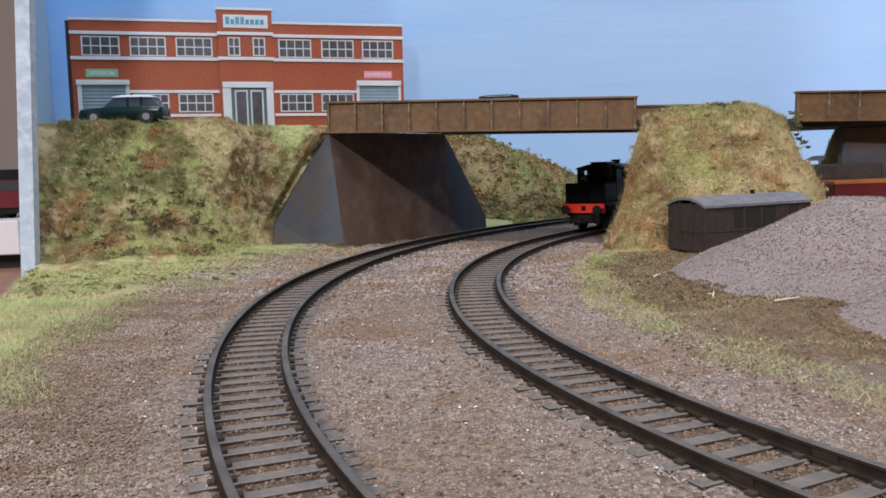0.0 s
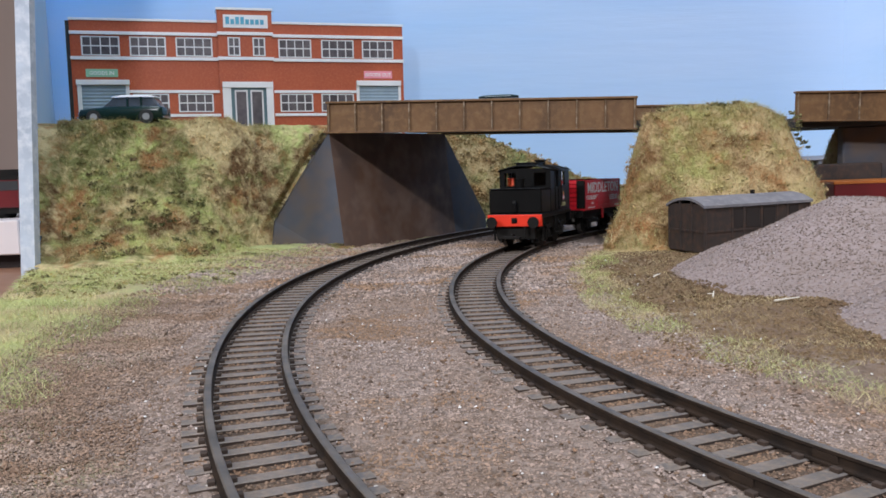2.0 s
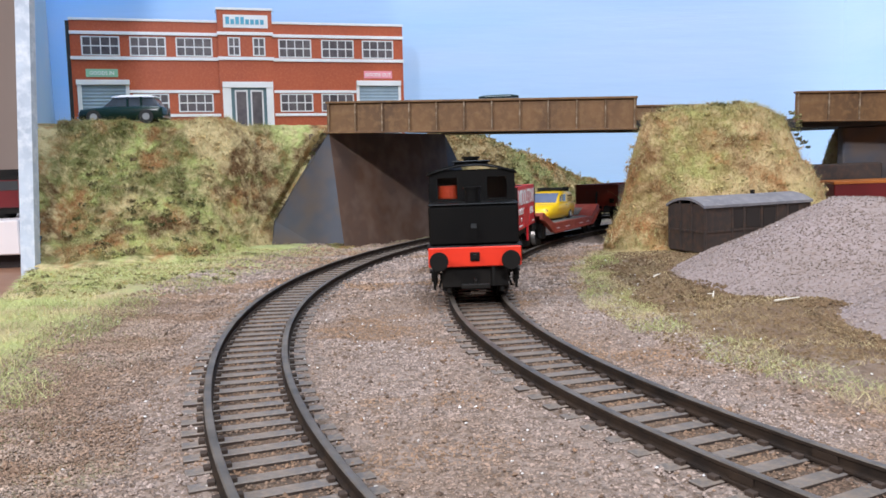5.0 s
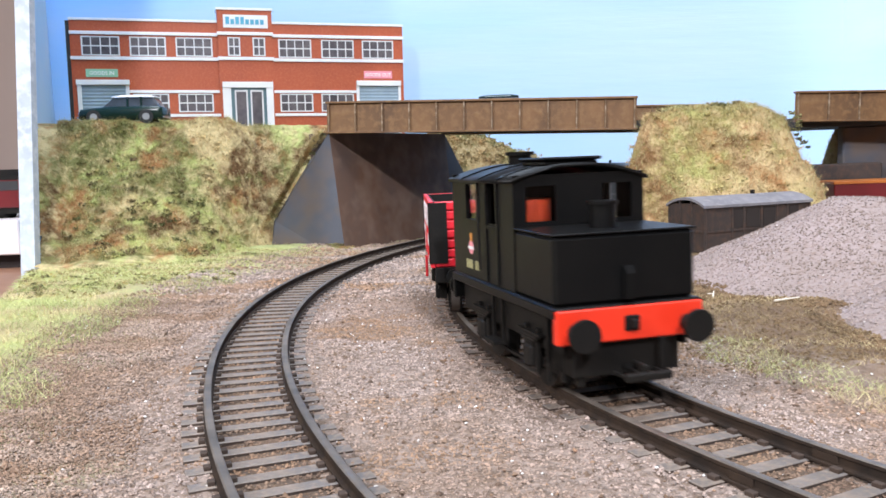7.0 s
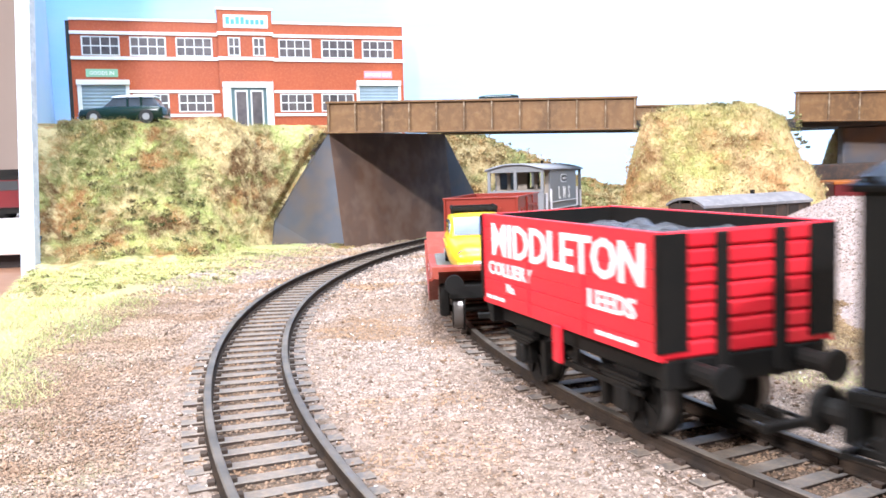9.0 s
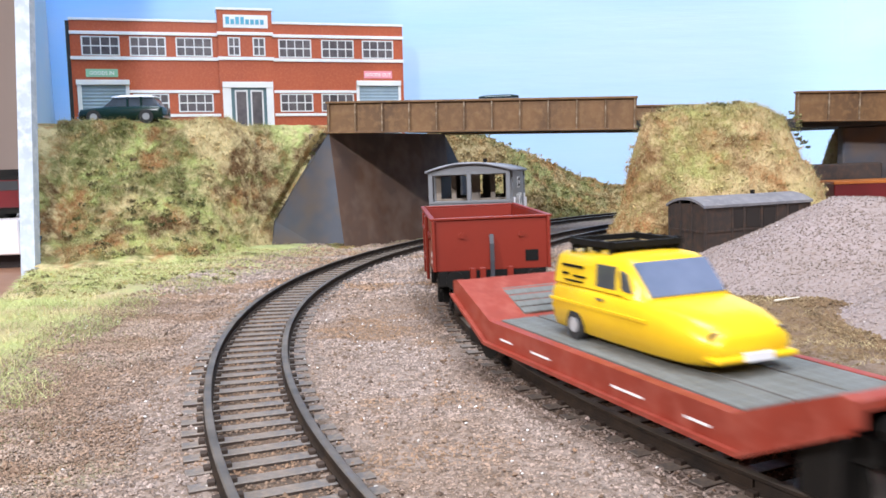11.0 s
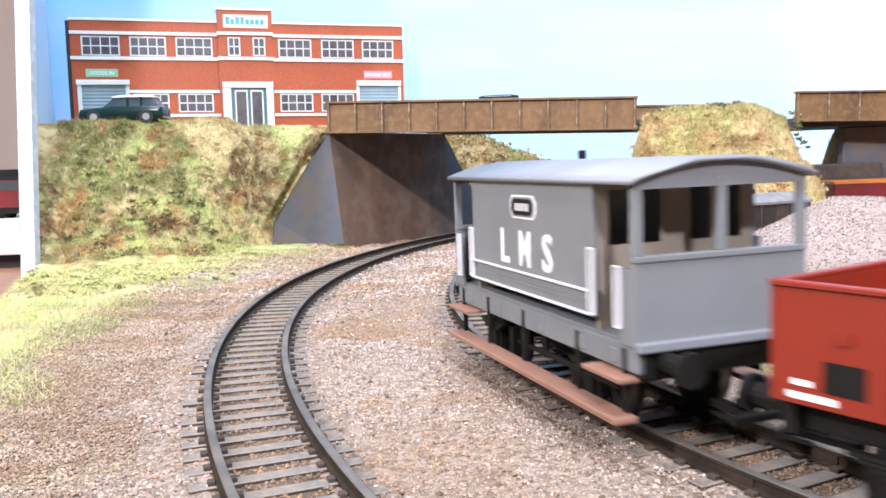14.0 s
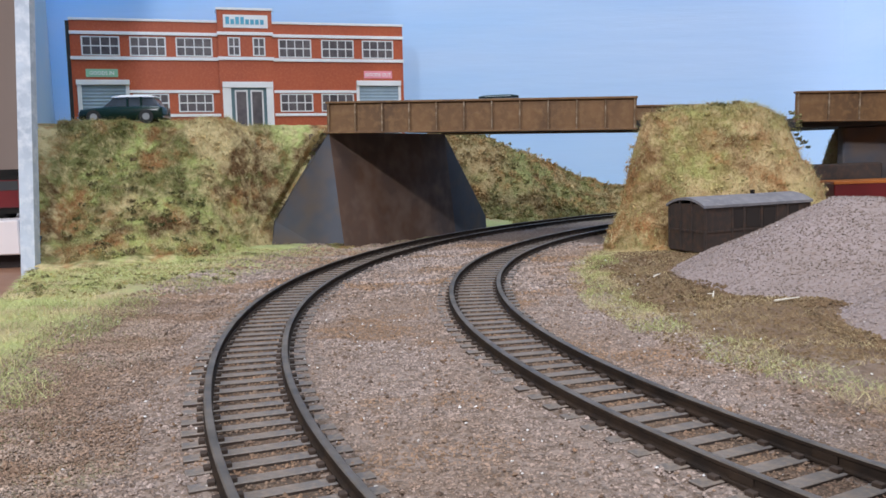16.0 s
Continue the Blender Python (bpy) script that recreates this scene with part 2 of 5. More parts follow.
def ground_cover():
    """Grit by the tracks, turf outside the outer one, soil inside the inner one."""
    m, nt, bsdf = nodes_of("ballast")
    tc = nt.nodes.new("ShaderNodeTexCoord")
    far = nt.nodes.new("ShaderNodeVectorMath")
    far.operation = "DISTANCE"
    far.inputs[1].default_value = (0.382, 0.279, 0.0)
    nt.links.new(tc.outputs["Object"], far.inputs[0])
    wob = nt.nodes.new("ShaderNodeMath")
    wob.operation = "MULTIPLY_ADD"
    nt.links.new(noise_of(nt, 28, 4, 0.3, 0.7), wob.inputs[0])
    wob.inputs[1].default_value = 0.045
    nt.links.new(far.outputs["Value"], wob.inputs[2])

    def beyond(a, b):
        r = nt.nodes.new("ShaderNodeMapRange")
        r.inputs["From Min"].default_value, r.inputs["From Max"].default_value = a, b
        nt.links.new(wob.outputs[0], r.inputs["Value"])
        return r.outputs["Result"]
    fine = noise_of(nt, 550, 3, 0.4, 0.7)
    col = mix_colour(nt, noise_of(nt, 16, 4), (0.30, 0.238, 0.20), (0.235, 0.165, 0.118))
    col = mix_colour(nt, fine, col, (0.13, 0.085, 0.055))
    turf = mix_colour(nt, noise_of(nt, 26, 5, 0.4, 0.6), (0.42, 0.44, 0.18), (0.40, 0.31, 0.17))
    soil = mix_colour(nt, noise_of(nt, 40, 4), (0.20, 0.13, 0.075), (0.13, 0.08, 0.045))
    col = mix_colour(nt, beyond(0.490, 0.526), col, turf)
    col = mix_colour(nt, beyond(0.352, 0.332), col, soil)
    nt.links.new(col, bsdf.inputs["Base Color"])
    bsdf.inputs["Roughness"].default_value = 0.95
    bump(nt, bsdf, fine, 0.8, 0.0008)
    return m


M["ballast"] = ground_cover()


def bank_cover(name, bits, tones):
    """Straw, lime, olive and brown patches; the same on the turf and on the fibres that stand in it."""
    m, nt, bsdf = nodes_of(name)
    col = mix_colour(nt, noise_of(nt, 20, 5, 0.45, 0.56, 0.6), tones[0], tones[1])
    col = mix_colour(nt, noise_of(nt, 16, 5, 0.49, 0.58, 0.6, stretch=(1.1, 0.9, 1.4)), col, tones[2])
    col = mix_colour(nt, noise_of(nt, 24, 5, 0.51, 0.61, 0.62, stretch=(0.9, 1.2, 1.2)), col, tones[3])
    col = mix_colour(nt, noise_of(nt, 42, 5, 0.52, 0.64, 0.65, stretch=(1.3, 0.8, 1.0)), col, tones[4])
    col = mix_colour(nt, noise_of(nt, 70, 5, 0.55, 0.70, 0.65, stretch=(1.0, 1.0, 1.6)), col, tones[1])
    col = mix_colour(nt, noise_of(nt, 180, 4, 0.48, 0.75, 0.65), col, tones[0])
    if bits:
        geo = nt.nodes.new("ShaderNodeNewGeometry")
        ramp = nt.nodes.new("ShaderNodeMapRange")
        ramp.inputs["To Min"].default_value, ramp.inputs["To Max"].default_value = 0.6, 1.45
        nt.links.new(geo.outputs["Random Per Island"], ramp.inputs["Value"])
        hsv = nt.nodes.new("ShaderNodeHueSaturation")
        nt.links.new(ramp.outputs["Result"], hsv.inputs["Value"])
        nt.links.new(col, hsv.inputs["Color"])
        col = hsv.outputs["Color"]
    else:
        bump(nt, bsdf, noise_of(nt, 260, 4, 0.3, 0.7), 0.9, 0.002)
    nt.links.new(col, bsdf.inputs["Base Color"])
    bsdf.inputs["Roughness"].default_value = 0.95
    bsdf.inputs["Specular IOR Level"].default_value = 0.25
    return m


LEFT_TONES, MOUND_TONES, REAR_TONES = (STRAW, OLIVE, LIME, BROWN, RUST), ((0.52, 0.39, 0.20), (0.27, 0.215, 0.08), (0.37, 0.35, 0.125), (0.20, 0.11, 0.045), (0.36, 0.19, 0.075)), ((0.42, 0.32, 0.16), (0.20, 0.19, 0.075), (0.30, 0.31, 0.12), (0.26, 0.15, 0.06), (0.40, 0.24, 0.10))
for cover, cover_tones in (("", LEFT_TONES), ("mound_", MOUND_TONES), ("rear_", REAR_TONES)):
    M[cover + "turf"], M[cover + "grass"] = bank_cover(cover + "turf", False, cover_tones), bank_cover(cover + "grass_fibres", True, cover_tones)


# ---- builders ----
def part(name, bm, material, parent=None, label="", smooth=False):
    me = bpy.data.meshes.new(name)
    bm.to_mesh(me)
    bm.free()
    if smooth:
        for p in me.polygons:
            p.use_smooth = True
    for m in (material if isinstance(material, (list, tuple)) else [material]):
        me.materials.append(M[m])
    ob = new(name, me)
    ob.parent = parent
    if label:
        ob["label"] = label
    return ob


def add_box(bm, x0, x1, y0, y1, z0, z1, bevel=0.0, index=0):
    v = [bm.verts.new((x * MM, y * MM, z * MM)) for x in (x0, x1) for y in (y0, y1) for z in (z0, z1)]
    fs = [bm.faces.new([v[i] for i in q]) for q in ((0, 1, 3, 2), (4, 6, 7, 5), (0, 4, 5, 1), (2, 3, 7, 6), (0, 2, 6, 4), (1, 5, 7, 3))]
    for f in fs:
        f.material_index = index
    if bevel:
        es = {e for f in fs for e in f.edges}
        bmesh.ops.bevel(bm, geom=list(es), offset=bevel * MM, segments=1, affect="EDGES")


def box(x0, x1, y0, y1, z0, z1, bevel=0.0):
    bm = bmesh.new()
    add_box(bm, x0, x1, y0, y1, z0, z1, bevel)
    return bm


def pierced(axis, a0, a1, u0, u1, z0, z1, holes):
    """A wall with openings: it stands across the axis from a0 to a1; holes: (u0, u1, z0, z1)."""
    us = sorted({u0, u1, *(h[0] for h in holes), *(h[1] for h in holes)})
    zs = sorted({z0, z1, *(h[2] for h in holes), *(h[3] for h in holes)})
    bm, verts = bmesh.new(), {}

    def at(a, i, j):
        if (a, i, j) not in verts:
            p = (a, us[i], zs[j]) if axis == "x" else (us[i], a, zs[j])
            verts[a, i, j] = bm.verts.new(Vector(p) * MM)
        return verts[a, i, j]

    def full(i, j):
        if not (0 <= i < len(us) - 1 and 0 <= j < len(zs) - 1):
            return False
        u, z = (us[i] + us[i + 1]) / 2, (zs[j] + zs[j + 1]) / 2
        return not any(h[0] < u < h[1] and h[2] < z < h[3] for h in holes)
    for i in range(len(us) - 1):
        for j in range(len(zs) - 1):
            if not full(i, j):
                continue
            for a in (a0, a1):
                bm.faces.new((at(a, i, j), at(a, i + 1, j), at(a, i + 1, j + 1), at(a, i, j + 1)))
            for di, dj, p, q in ((-1, 0, (i, j), (i, j + 1)), (1, 0, (i + 1, j), (i + 1, j + 1)), (0, -1, (i, j), (i + 1, j)), (0, 1, (i, j + 1), (i + 1, j + 1))):
                if not full(i + di, j + dj):
                    bm.faces.new((at(a0, *p), at(a0, *q), at(a1, *q), at(a1, *p)))
    bmesh.ops.recalc_face_normals(bm, faces=bm.faces)
    return bm


def boxes(rows, bevel=0.0):
    bm = bmesh.new()
    for r in rows:
        add_box(bm, *r, bevel)
    return bm


def add_cyl(bm, c, axis, r, h, n=16, r2=None):
    """A cylinder from c along the axis by h."""
    r2 = r if r2 is None else r2
    rot = {"x": Matrix.Rotation(radians(90), 4, "Y"), "y": Matrix.Rotation(radians(-90), 4, "X"), "z": Matrix.Identity(4)}[axis]
    at = Matrix.Translation(Vector(c) * MM) @ rot @ Matrix.Translation((0, 0, h / 2 * MM))
    bmesh.ops.create_cone(bm, cap_ends=True, segments=n, radius1=r * MM, radius2=r2 * MM, depth=h * MM, matrix=at)


def cyl(c, axis, r, h, n=16, r2=None):
    bm = bmesh.new()
    add_cyl(bm, c, axis, r, h, n, r2)
    return bm


def extrude(profile, a, b, axis="x"):
    """A prism: the profile's points (two lengths) swept from a to b along the axis."""
    bm = bmesh.new()
    def at(p, s):
        return {"x": (s, p[0], p[1]), "y": (p[0], s, p[1]), "z": (p[0], p[1], s)}[axis]
    r0 = [bm.verts.new(Vector(at(p, a)) * MM) for p in profile]
    r1 = [bm.verts.new(Vector(at(p, b)) * MM) for p in profile]
    n = len(profile)
    bm.faces.new(r0)
    bm.faces.new(r1[::-1])
    for i in range(n):
        bm.faces.new((r0[i], r1[i], r1[(i + 1) % n], r0[(i + 1) % n]))
    bmesh.ops.recalc_face_normals(bm, faces=bm.faces)
    return bm


def arch(half, eaves, rise, thick, n=12):
    """The profile of an arched roof sheet."""
    top = [(half * (2 * i / n - 1), eaves + rise * (1 - (2 * i / n - 1) ** 2)) for i in range(n + 1)]
    return top + [(y, z - thick) for y, z in reversed(top)]


def text_part(name, body, size, material, parent, m, stretch=1.0, extrude_by=0.15):
    """Lettering as a thin mesh; m: where its baseline's middle stands, in the parent's space."""
    cu = bpy.data.curves.new(name, "FONT")
    cu.body, cu.size, cu.align_x, cu.extrude, cu.offset = body, size * MM, "CENTER", extrude_by * MM, 0.02 * size * MM
    cu.resolution_u = 2
    tmp = new(name, cu)
    me = bpy.data.meshes.new_from_object(tmp.evaluated_get(bpy.context.evaluated_depsgraph_get()))
    bpy.data.objects.remove(tmp)
    me.transform(m @ Matrix.Diagonal((stretch, 1, 1, 1)))
    me.materials.clear()
    me.materials.append(M[material])
    ob = new(name, me)
    ob.parent = parent
    return ob


def thing(name, label, category, group="", m=None):
    ob = new(name)
    ob.empty_display_size = 0.01
    if m is not None:
        ob.matrix_world = m
    return tagged(ob, label, category, group)


def mm(x, y, z, rx=0, ry=0, rz=0):
    return pose(x * MM, y * MM, z * MM, rx, ry, rz)


# ---- plan ----
CENTRE = (382.0, 279.0)
R_NEAR, R_FAR, GAUGE = 371.5, 436.5, 16.5


def easing(angle):
    """By how much the curve eases outwards and falls away past the bridge."""
    k = 0.003 * math.log1p(math.exp((172.5 - angle) / 3.0)) * 3.0
    return min(k, 0.15) * (min(max((angle - 30) / 60, 0.0), 1.0))


def on_curve(radius, angle, z=0.0):
    a, k = radians(angle), easing(angle)
    return (CENTRE[0] + radius * math.cos(a)) * (1 + k), (CENTRE[1] + radius * math.sin(a)) * (1 + k), z - 43.65 * k


@functools.lru_cache(maxsize=200000)
def curve_place(x, y):
    """Radius about the curve's centre and the fall of the land at a spot."""
    k = 0.0
    for _ in range(4):
        dx, dy = x / (1 + k) - CENTRE[0], y / (1 + k) - CENTRE[1]
        k = easing(math.degrees(math.atan2(dy, dx)) % 360)
    return math.hypot(dx, dy), 43.65 * k


def radial(x, y):
    return curve_place(x, y)[0]


def fall(x, y):
    return curve_place(x, y)[1]


def ease(t):
    t = min(max(t, 0.0), 1.0)
    return t * t * (3 - 2 * t)


def bumps(x, y, size, seed=0.0):
    return noise.noise(Vector((x / size + seed, y / size - seed, seed * 3.1)))


def ground_h(x, y):
    """Height of the flat ground, mm over the rail's head."""
    r = radial(x, y)
    z = -3.3 + 0.5 * bumps(x, y, 14, 2) + 0.35 * bumps(x, y, 5, 5)
    near = min(abs(r - R_NEAR), abs(r - R_FAR))
    if near < 7.6:
        z = -3.45 + 0.3 * bumps(x, y, 4, 7)
    elif near < 15:
        z = -2.95 + 0.5 * bumps(x, y, 6, 7)
    if r > R_FAR + 28:                     # the verge outside the outer track
        z += 3.5 * ease((r - R_FAR - 28) / 40) + 1.2 * bumps(x, y, 22, 8)
    if r < R_NEAR - 24:
        z += 1.6 * ease((R_NEAR - 24 - r) / 25) * (1 + bumps(x, y, 30, 4))
    return z - fall(x, y)


def left_h(x, y):
    back = ease((x + 138) / 45)
    foot = 398 + (x + 197) * 0.52 + 66 * back
    top = 74 - (x + 230) * 0.03
    s = (y - foot + 10 * bumps(x, y, 45, 1) * (1 - back)) / (86 - 52 * back)
    z = -6 + (top + 6) * (0.3 * min(max(s, 0), 1) + 0.7 * ease(s)) + 9 * (1 - back) * math.exp(-((s - 0.02) / 0.28) ** 2)
    z += (12 * bumps(x, y, 34, 3) + 9 * bumps(x, y, 15, 6) + 3 * bumps(x, y, 6, 8)) * (0.12 + 0.88 * ease(s * 2) * ease((1.25 - s) * 2.2)) * (1 - 0.7 * back)
    return z


def hill_h(x, y):
    """The embankment that carries the bridge's far end, between the tracks."""
    inward = R_NEAR - 20 - radial(x, y)
    left = min(max((inward - 15 + 3 * bumps(x, y, 18, 2)) / 22, 0), 1) ** 1.3
    right = ease((214 - x + 4 * bumps(x, y, 22, 5)) / 34)
    front = ease((y - 405 + 8 * bumps(x, y, 30, 7)) / 62)
    z = -6 + 76 * min(left, 1) ** 0.8 * right ** 0.8 * front
    z = z + (9 * bumps(x, y, 30, 3) + 8 * bumps(x, y, 13, 6) + 3.5 * bumps(x, y, 5, 9)) * min(left, right, front) ** 0.5
    cap = 66 + 7 * bumps(x, y, 24, 13) - 0.02 * abs(x - 150) ** 1.4
    z = z if z < cap - 4 else cap - 4 * math.exp(-(z - cap + 4) / 4)
    return z - fall(x, y) * min(max(1 - z / 50, 0), 1)


def rear_foot(x):
    return R_FAR + 22 + 44 * ease((75 - x) / 50)


def rear_h(x, y):
    """The bank beyond the bridge, outside the outer track."""
    r = radial(x, y)
    top = 68 - 56 * ease((x - 5) / 165) + 46 * ease((x - 296) / 32)
    s = (r - rear_foot(x) + 5 * bumps(x, y, 25, 9)) / 55
    return -5 - fall(x, y) * (1 - ease(s)) + (top + 5) * ease(s) + (8 * bumps(x, y, 30, 4) + 4 * bumps(x, y, 12, 8)) * ease(s * 2)


def height_mesh(h, x0, x1, y0, y1, step, keep=None):
    nx, ny = int((x1 - x0) / step) + 1, int((y1 - y0) / step) + 1
    verts, index, faces = [], {}, []
    for j in range(ny):
        for i in range(nx):
            x, y = x0 + i * step, y0 + j * step
            index[i, j] = len(verts)
            verts.append((x * MM, y * MM, h(x, y) * MM))
    for j in range(ny - 1):
        for i in range(nx - 1):
            if keep is None or keep(x0 + (i + 0.5) * step, y0 + (j + 0.5) * step):
                faces.append((index[i, j], index[i + 1, j], index[i + 1, j + 1], index[i, j + 1]))
    return verts, faces


def land(name, verts, faces, material, label, kind="structure", category="ground"):
    me = bpy.data.meshes.new(name)
    me.from_pydata(verts, [], faces)
    for p in me.polygons:
        p.use_smooth = True
    me.materials.append(M[material])
    return tagged(new(name, me), label, category, kind=kind)


def scatter(name, spots, make, material, label, category, parent=None):
    """One mesh of many small bits: make(x, y, z) gives vertices and faces."""
    verts, faces = [], []
    for s in spots:
        v, f = make(*s)
        n = len(verts)
        verts += v
        faces += [tuple(i + n for i in q) for q in f]
    me = bpy.data.meshes.new(name)
    me.from_pydata(verts, [], faces)
    me.materials.append(M[material])
    ob = new(name, me)
    ob.parent = parent
    return tagged(ob, label, category, kind="stuff")


rng = random.Random(7)
OCTA = ((0, 2, 4), (2, 1, 4), (1, 3, 4), (3, 0, 4), (2, 0, 5), (1, 2, 5), (3, 1, 5), (0, 3, 5))


def grain(x, y, z, size):
    a, out = rng.uniform(0, 6.28), []
    ca, sa = math.cos(a), math.sin(a)
    for dx, dy, dz in ((1, 0, 0), (-1, 0, 0), (0, 1, 0), (0, -1, 0), (0, 0, 1), (0, 0, -1)):
        k = size * rng.uniform(0.6, 1.3)
        dx, dy, dz = dx + rng.uniform(-.3, .3), dy + rng.uniform(-.3, .3), 0.75 * dz + rng.uniform(-.3, .3)
        out.append(((x + k * (dx * ca - dy * sa)) * MM, (y + k * (dx * sa + dy * ca)) * MM, (z + k * dz) * MM))
    return out, OCTA


def blade(x, y, z, length, lean=0.7, wide=0.16):
    a, b = rng.uniform(0, 6.28), rng.uniform(0, 6.28)
    w = wide + 0.012 * length
    tip = (x + length * lean * math.cos(b) * rng.random(), y + length * lean * math.sin(b) * rng.random(), z + length * rng.uniform(0.55, 1.0))
    return [((x - w * math.cos(a)) * MM, (y - w * math.sin(a)) * MM, z * MM), ((x + w * math.cos(a)) * MM, (y + w * math.sin(a)) * MM, z * MM),
            tuple(c * MM for c in tip)], ((0, 1, 2),)


def leaf(x, y, z, size):
    """A crumb of foam or dry leaf: a bent pair of triangles."""
    p = Vector((x, y, z))
    a = Vector((rng.gauss(0, 1), rng.gauss(0, 1), rng.gauss(0, 1))).normalized()
    b = a.cross(Vector((rng.gauss(0, 1), rng.gauss(0, 1), rng.gauss(0, 1)))).normalized()
    c = a.cross(b)
    q = [p - a * size, p + b * size * 0.7 + c * size * 0.3, p + a * size, p - b * size * 0.7 + c * size * 0.3]
    return [tuple(v * MM) for v in q], ((0, 1, 2), (0, 2, 3))


# ---- the room ----
def edge_x(y):
    return -157 - max(y - 291, 0) * 0.37


room = [("floor", (-2600, 2600, -2200, 2600, -920, -900), "carpet", "brown carpet floor of the hobby room"),
        ("ceiling", (-2600, 2600, -2200, 2600, 1500, 1520), "ceiling", "white painted ceiling of the room"),
        ("wall_north", (-2600, 2600, 2600, 2640, -900, 1500), "room_wall", "plain beige painted room wall"),
        ("wall_south", (-2600, 2600, -2240, -2200, -900, 1500), "room_wall", "plain beige painted room wall"),
        ("wall_west", (-2640, -2600, -2200, 2600, -900, 1500), "room_wall", "plain beige painted room wall"),
        ("wall_east", (2600, 2640, -2200, 2600, -900, 1500), "room_wall", "plain beige painted room wall")]
for room_name, dims, room_mat, room_label in room:
    tagged(part(room_name, box(*dims), room_mat), room_label, "room", kind="structure")

baseboard = thing("layout_board", "wooden layout baseboard under the scenery", "baseboard")
part("board", box(-190, 720, -200, 900, -44, -12), "table_wood", baseboard)
for bx in (-150, 680):
    for by in (-150, 850):
        part("leg", box(bx - 25, bx + 25, by - 25, by + 25, -900, -44), "table_wood", baseboard)

# the neighbouring shelf with its train, past the end board
shelf = thing("layout_shelf", "white-fronted shelf carrying more railway track", "shelf")
part("top", box(-1300, -345, 700, 1000, 3, 9, 1), "shelf_white", shelf)
part("fascia", box(-1300, -345, 690, 699, -19, 9, 1), "shelf_white", shelf)
# near-black block stands in for the shade under the shelf
part("shadow_block", box(-1300, -345, 704, 1000, -31, -19.5), "void", shelf)
side_table = thing("side_table", "brown wooden table top beside the layout", "table")
part("tabletop", box(-1500, -240, 420, 1100, -55, -31, 2), "table_wood", side_table)
for bx in (-1450, -300):
    for by in (470, 1050):
        part("leg", box(bx - 25, bx + 25, by - 25, by + 25, -900, -55), "table_wood", side_table)
coach = thing("model_coach", "dark maroon model coach standing on the white shelf", "coach", m=mm(-466, 745, 9))
part("body", box(-110, 110, -15, 15, 9, 36, 1), "maroon", coach)
part("roof", extrude(arch(15.5, 36, 6, 3), -111, 111), "under", coach)
part("underframe", box(-108, 108, -12, 12, 4, 9), "under", coach)
part("window_strip", box(-104, 104, -15.3, 15.3, 24, 32), "black_edge", coach)
for wx in (-85, -65, 65, 85):
    part("wheel", boxes([(wx - 5, wx + 5, -9, 9, 0, 9)], 2), "under", coach)

def solid(faces_pts, name, material, parent, label=""):
    """A closed solid between a front and a back outline."""
    front, back = faces_pts
    bm = bmesh.new()
    f = [bm.verts.new(Vector(p) * MM) for p in front]
    b = [bm.verts.new(Vector(p) * MM) for p in back]
    bm.faces.new(f)
    bm.faces.new(b[::-1])
    n = len(f)
    for i in range(n):
        bm.faces.new((f[i], b[i], b[(i + 1) % n], f[(i + 1) % n]))
    bmesh.ops.recalc_face_normals(bm, faces=bm.faces)
    return part(name, bm, material, parent, label)


# ---- backdrop ----
def slab(a, b, z0, z1, thick):
    """A board that stands on the line from a to b, its face on that line."""
    d = Vector((b[0] - a[0], b[1] - a[1]))
    n = Vector((-d.y, d.x)).normalized() * thick
    return extrude([a, b, (b[0] + n.x, b[1] + n.y), (a[0] + n.x, a[1] + n.y)], z0, z1, "z")


tagged(part("backdrop", slab((-364, 815), (408, 862), -40, 420, 12), "sky"), "hand-painted pale blue sky backdrop board", "backdrop", kind="structure")
tagged(part("backdrop", slab((408, 862), (640, 560), -40, 420, 12), "sky"), "hand-painted pale blue sky backdrop board", "backdrop", kind="structure")
end_board = tagged(solid(([(-195, 404, -30), (-362, 812, -30), (-362, 812, 420), (-166, 404, 420)], [(-200, 402, -30), (-368, 811, -30), (-368, 811, 420), (-171, 402, 420)]), "end_board", "sky", None), "sky-blue painted end board with rough white cut edge", "backdrop", kind="structure")
solid(([(-201, 401.5, -30), (-195, 403.8, -30), (-166, 403.8, 420), (-172, 401.5, 420)], [(-201.5, 398, -30), (-195.3, 399, -30), (-166.3, 399, 420), (-172.5, 398, 420)]), "cut_edge", "foam_edge", end_board, "rough white cut edge")

# ---- ground ----
verts, faces = height_mesh(ground_h, -225, 560, -170, 870, 3.0, lambda x, y: x > edge_x(y))
land("ground", verts, faces, "ballast", "ballasted ground of brown and grey grit")
verts, faces = height_mesh(left_h, -360, -56, 380, 830, 3.0,
                           lambda x, y: x > -194 - (y - 404) * 0.407 and not (y > 497 and x > -66 + (y - 497) * 0.65))
bank = land("embankment", verts, faces, "turf", "steep grassy embankment of straw and green flock", category="embankment")
verts, faces = height_mesh(hill_h, 58, 230, 395, 640, 2.5,
                           lambda x, y: radial(x, y) < R_NEAR - 19)
hill = land("embankment", verts, faces, "mound_turf", "straw-coloured grassy mound under the bridge end", category="embankment")
verts, faces = height_mesh(rear_h, -10, 400, 600, 850, 4.0,
                           lambda x, y: radial(x, y) > rear_foot(x) - 3)
rear = land("embankment", verts, faces, "rear_turf", "overgrown brown and green bank behind the bridge", category="embankment")


def knoll_h(x, y):
    """A shrubby knoll in the gap between the mound and the second bridge."""
    return -14 + 72 * math.exp(-((x - 283) / 15) ** 2 - ((y - 602) / 22) ** 2) + 4 * bumps(x, y, 11, 3)


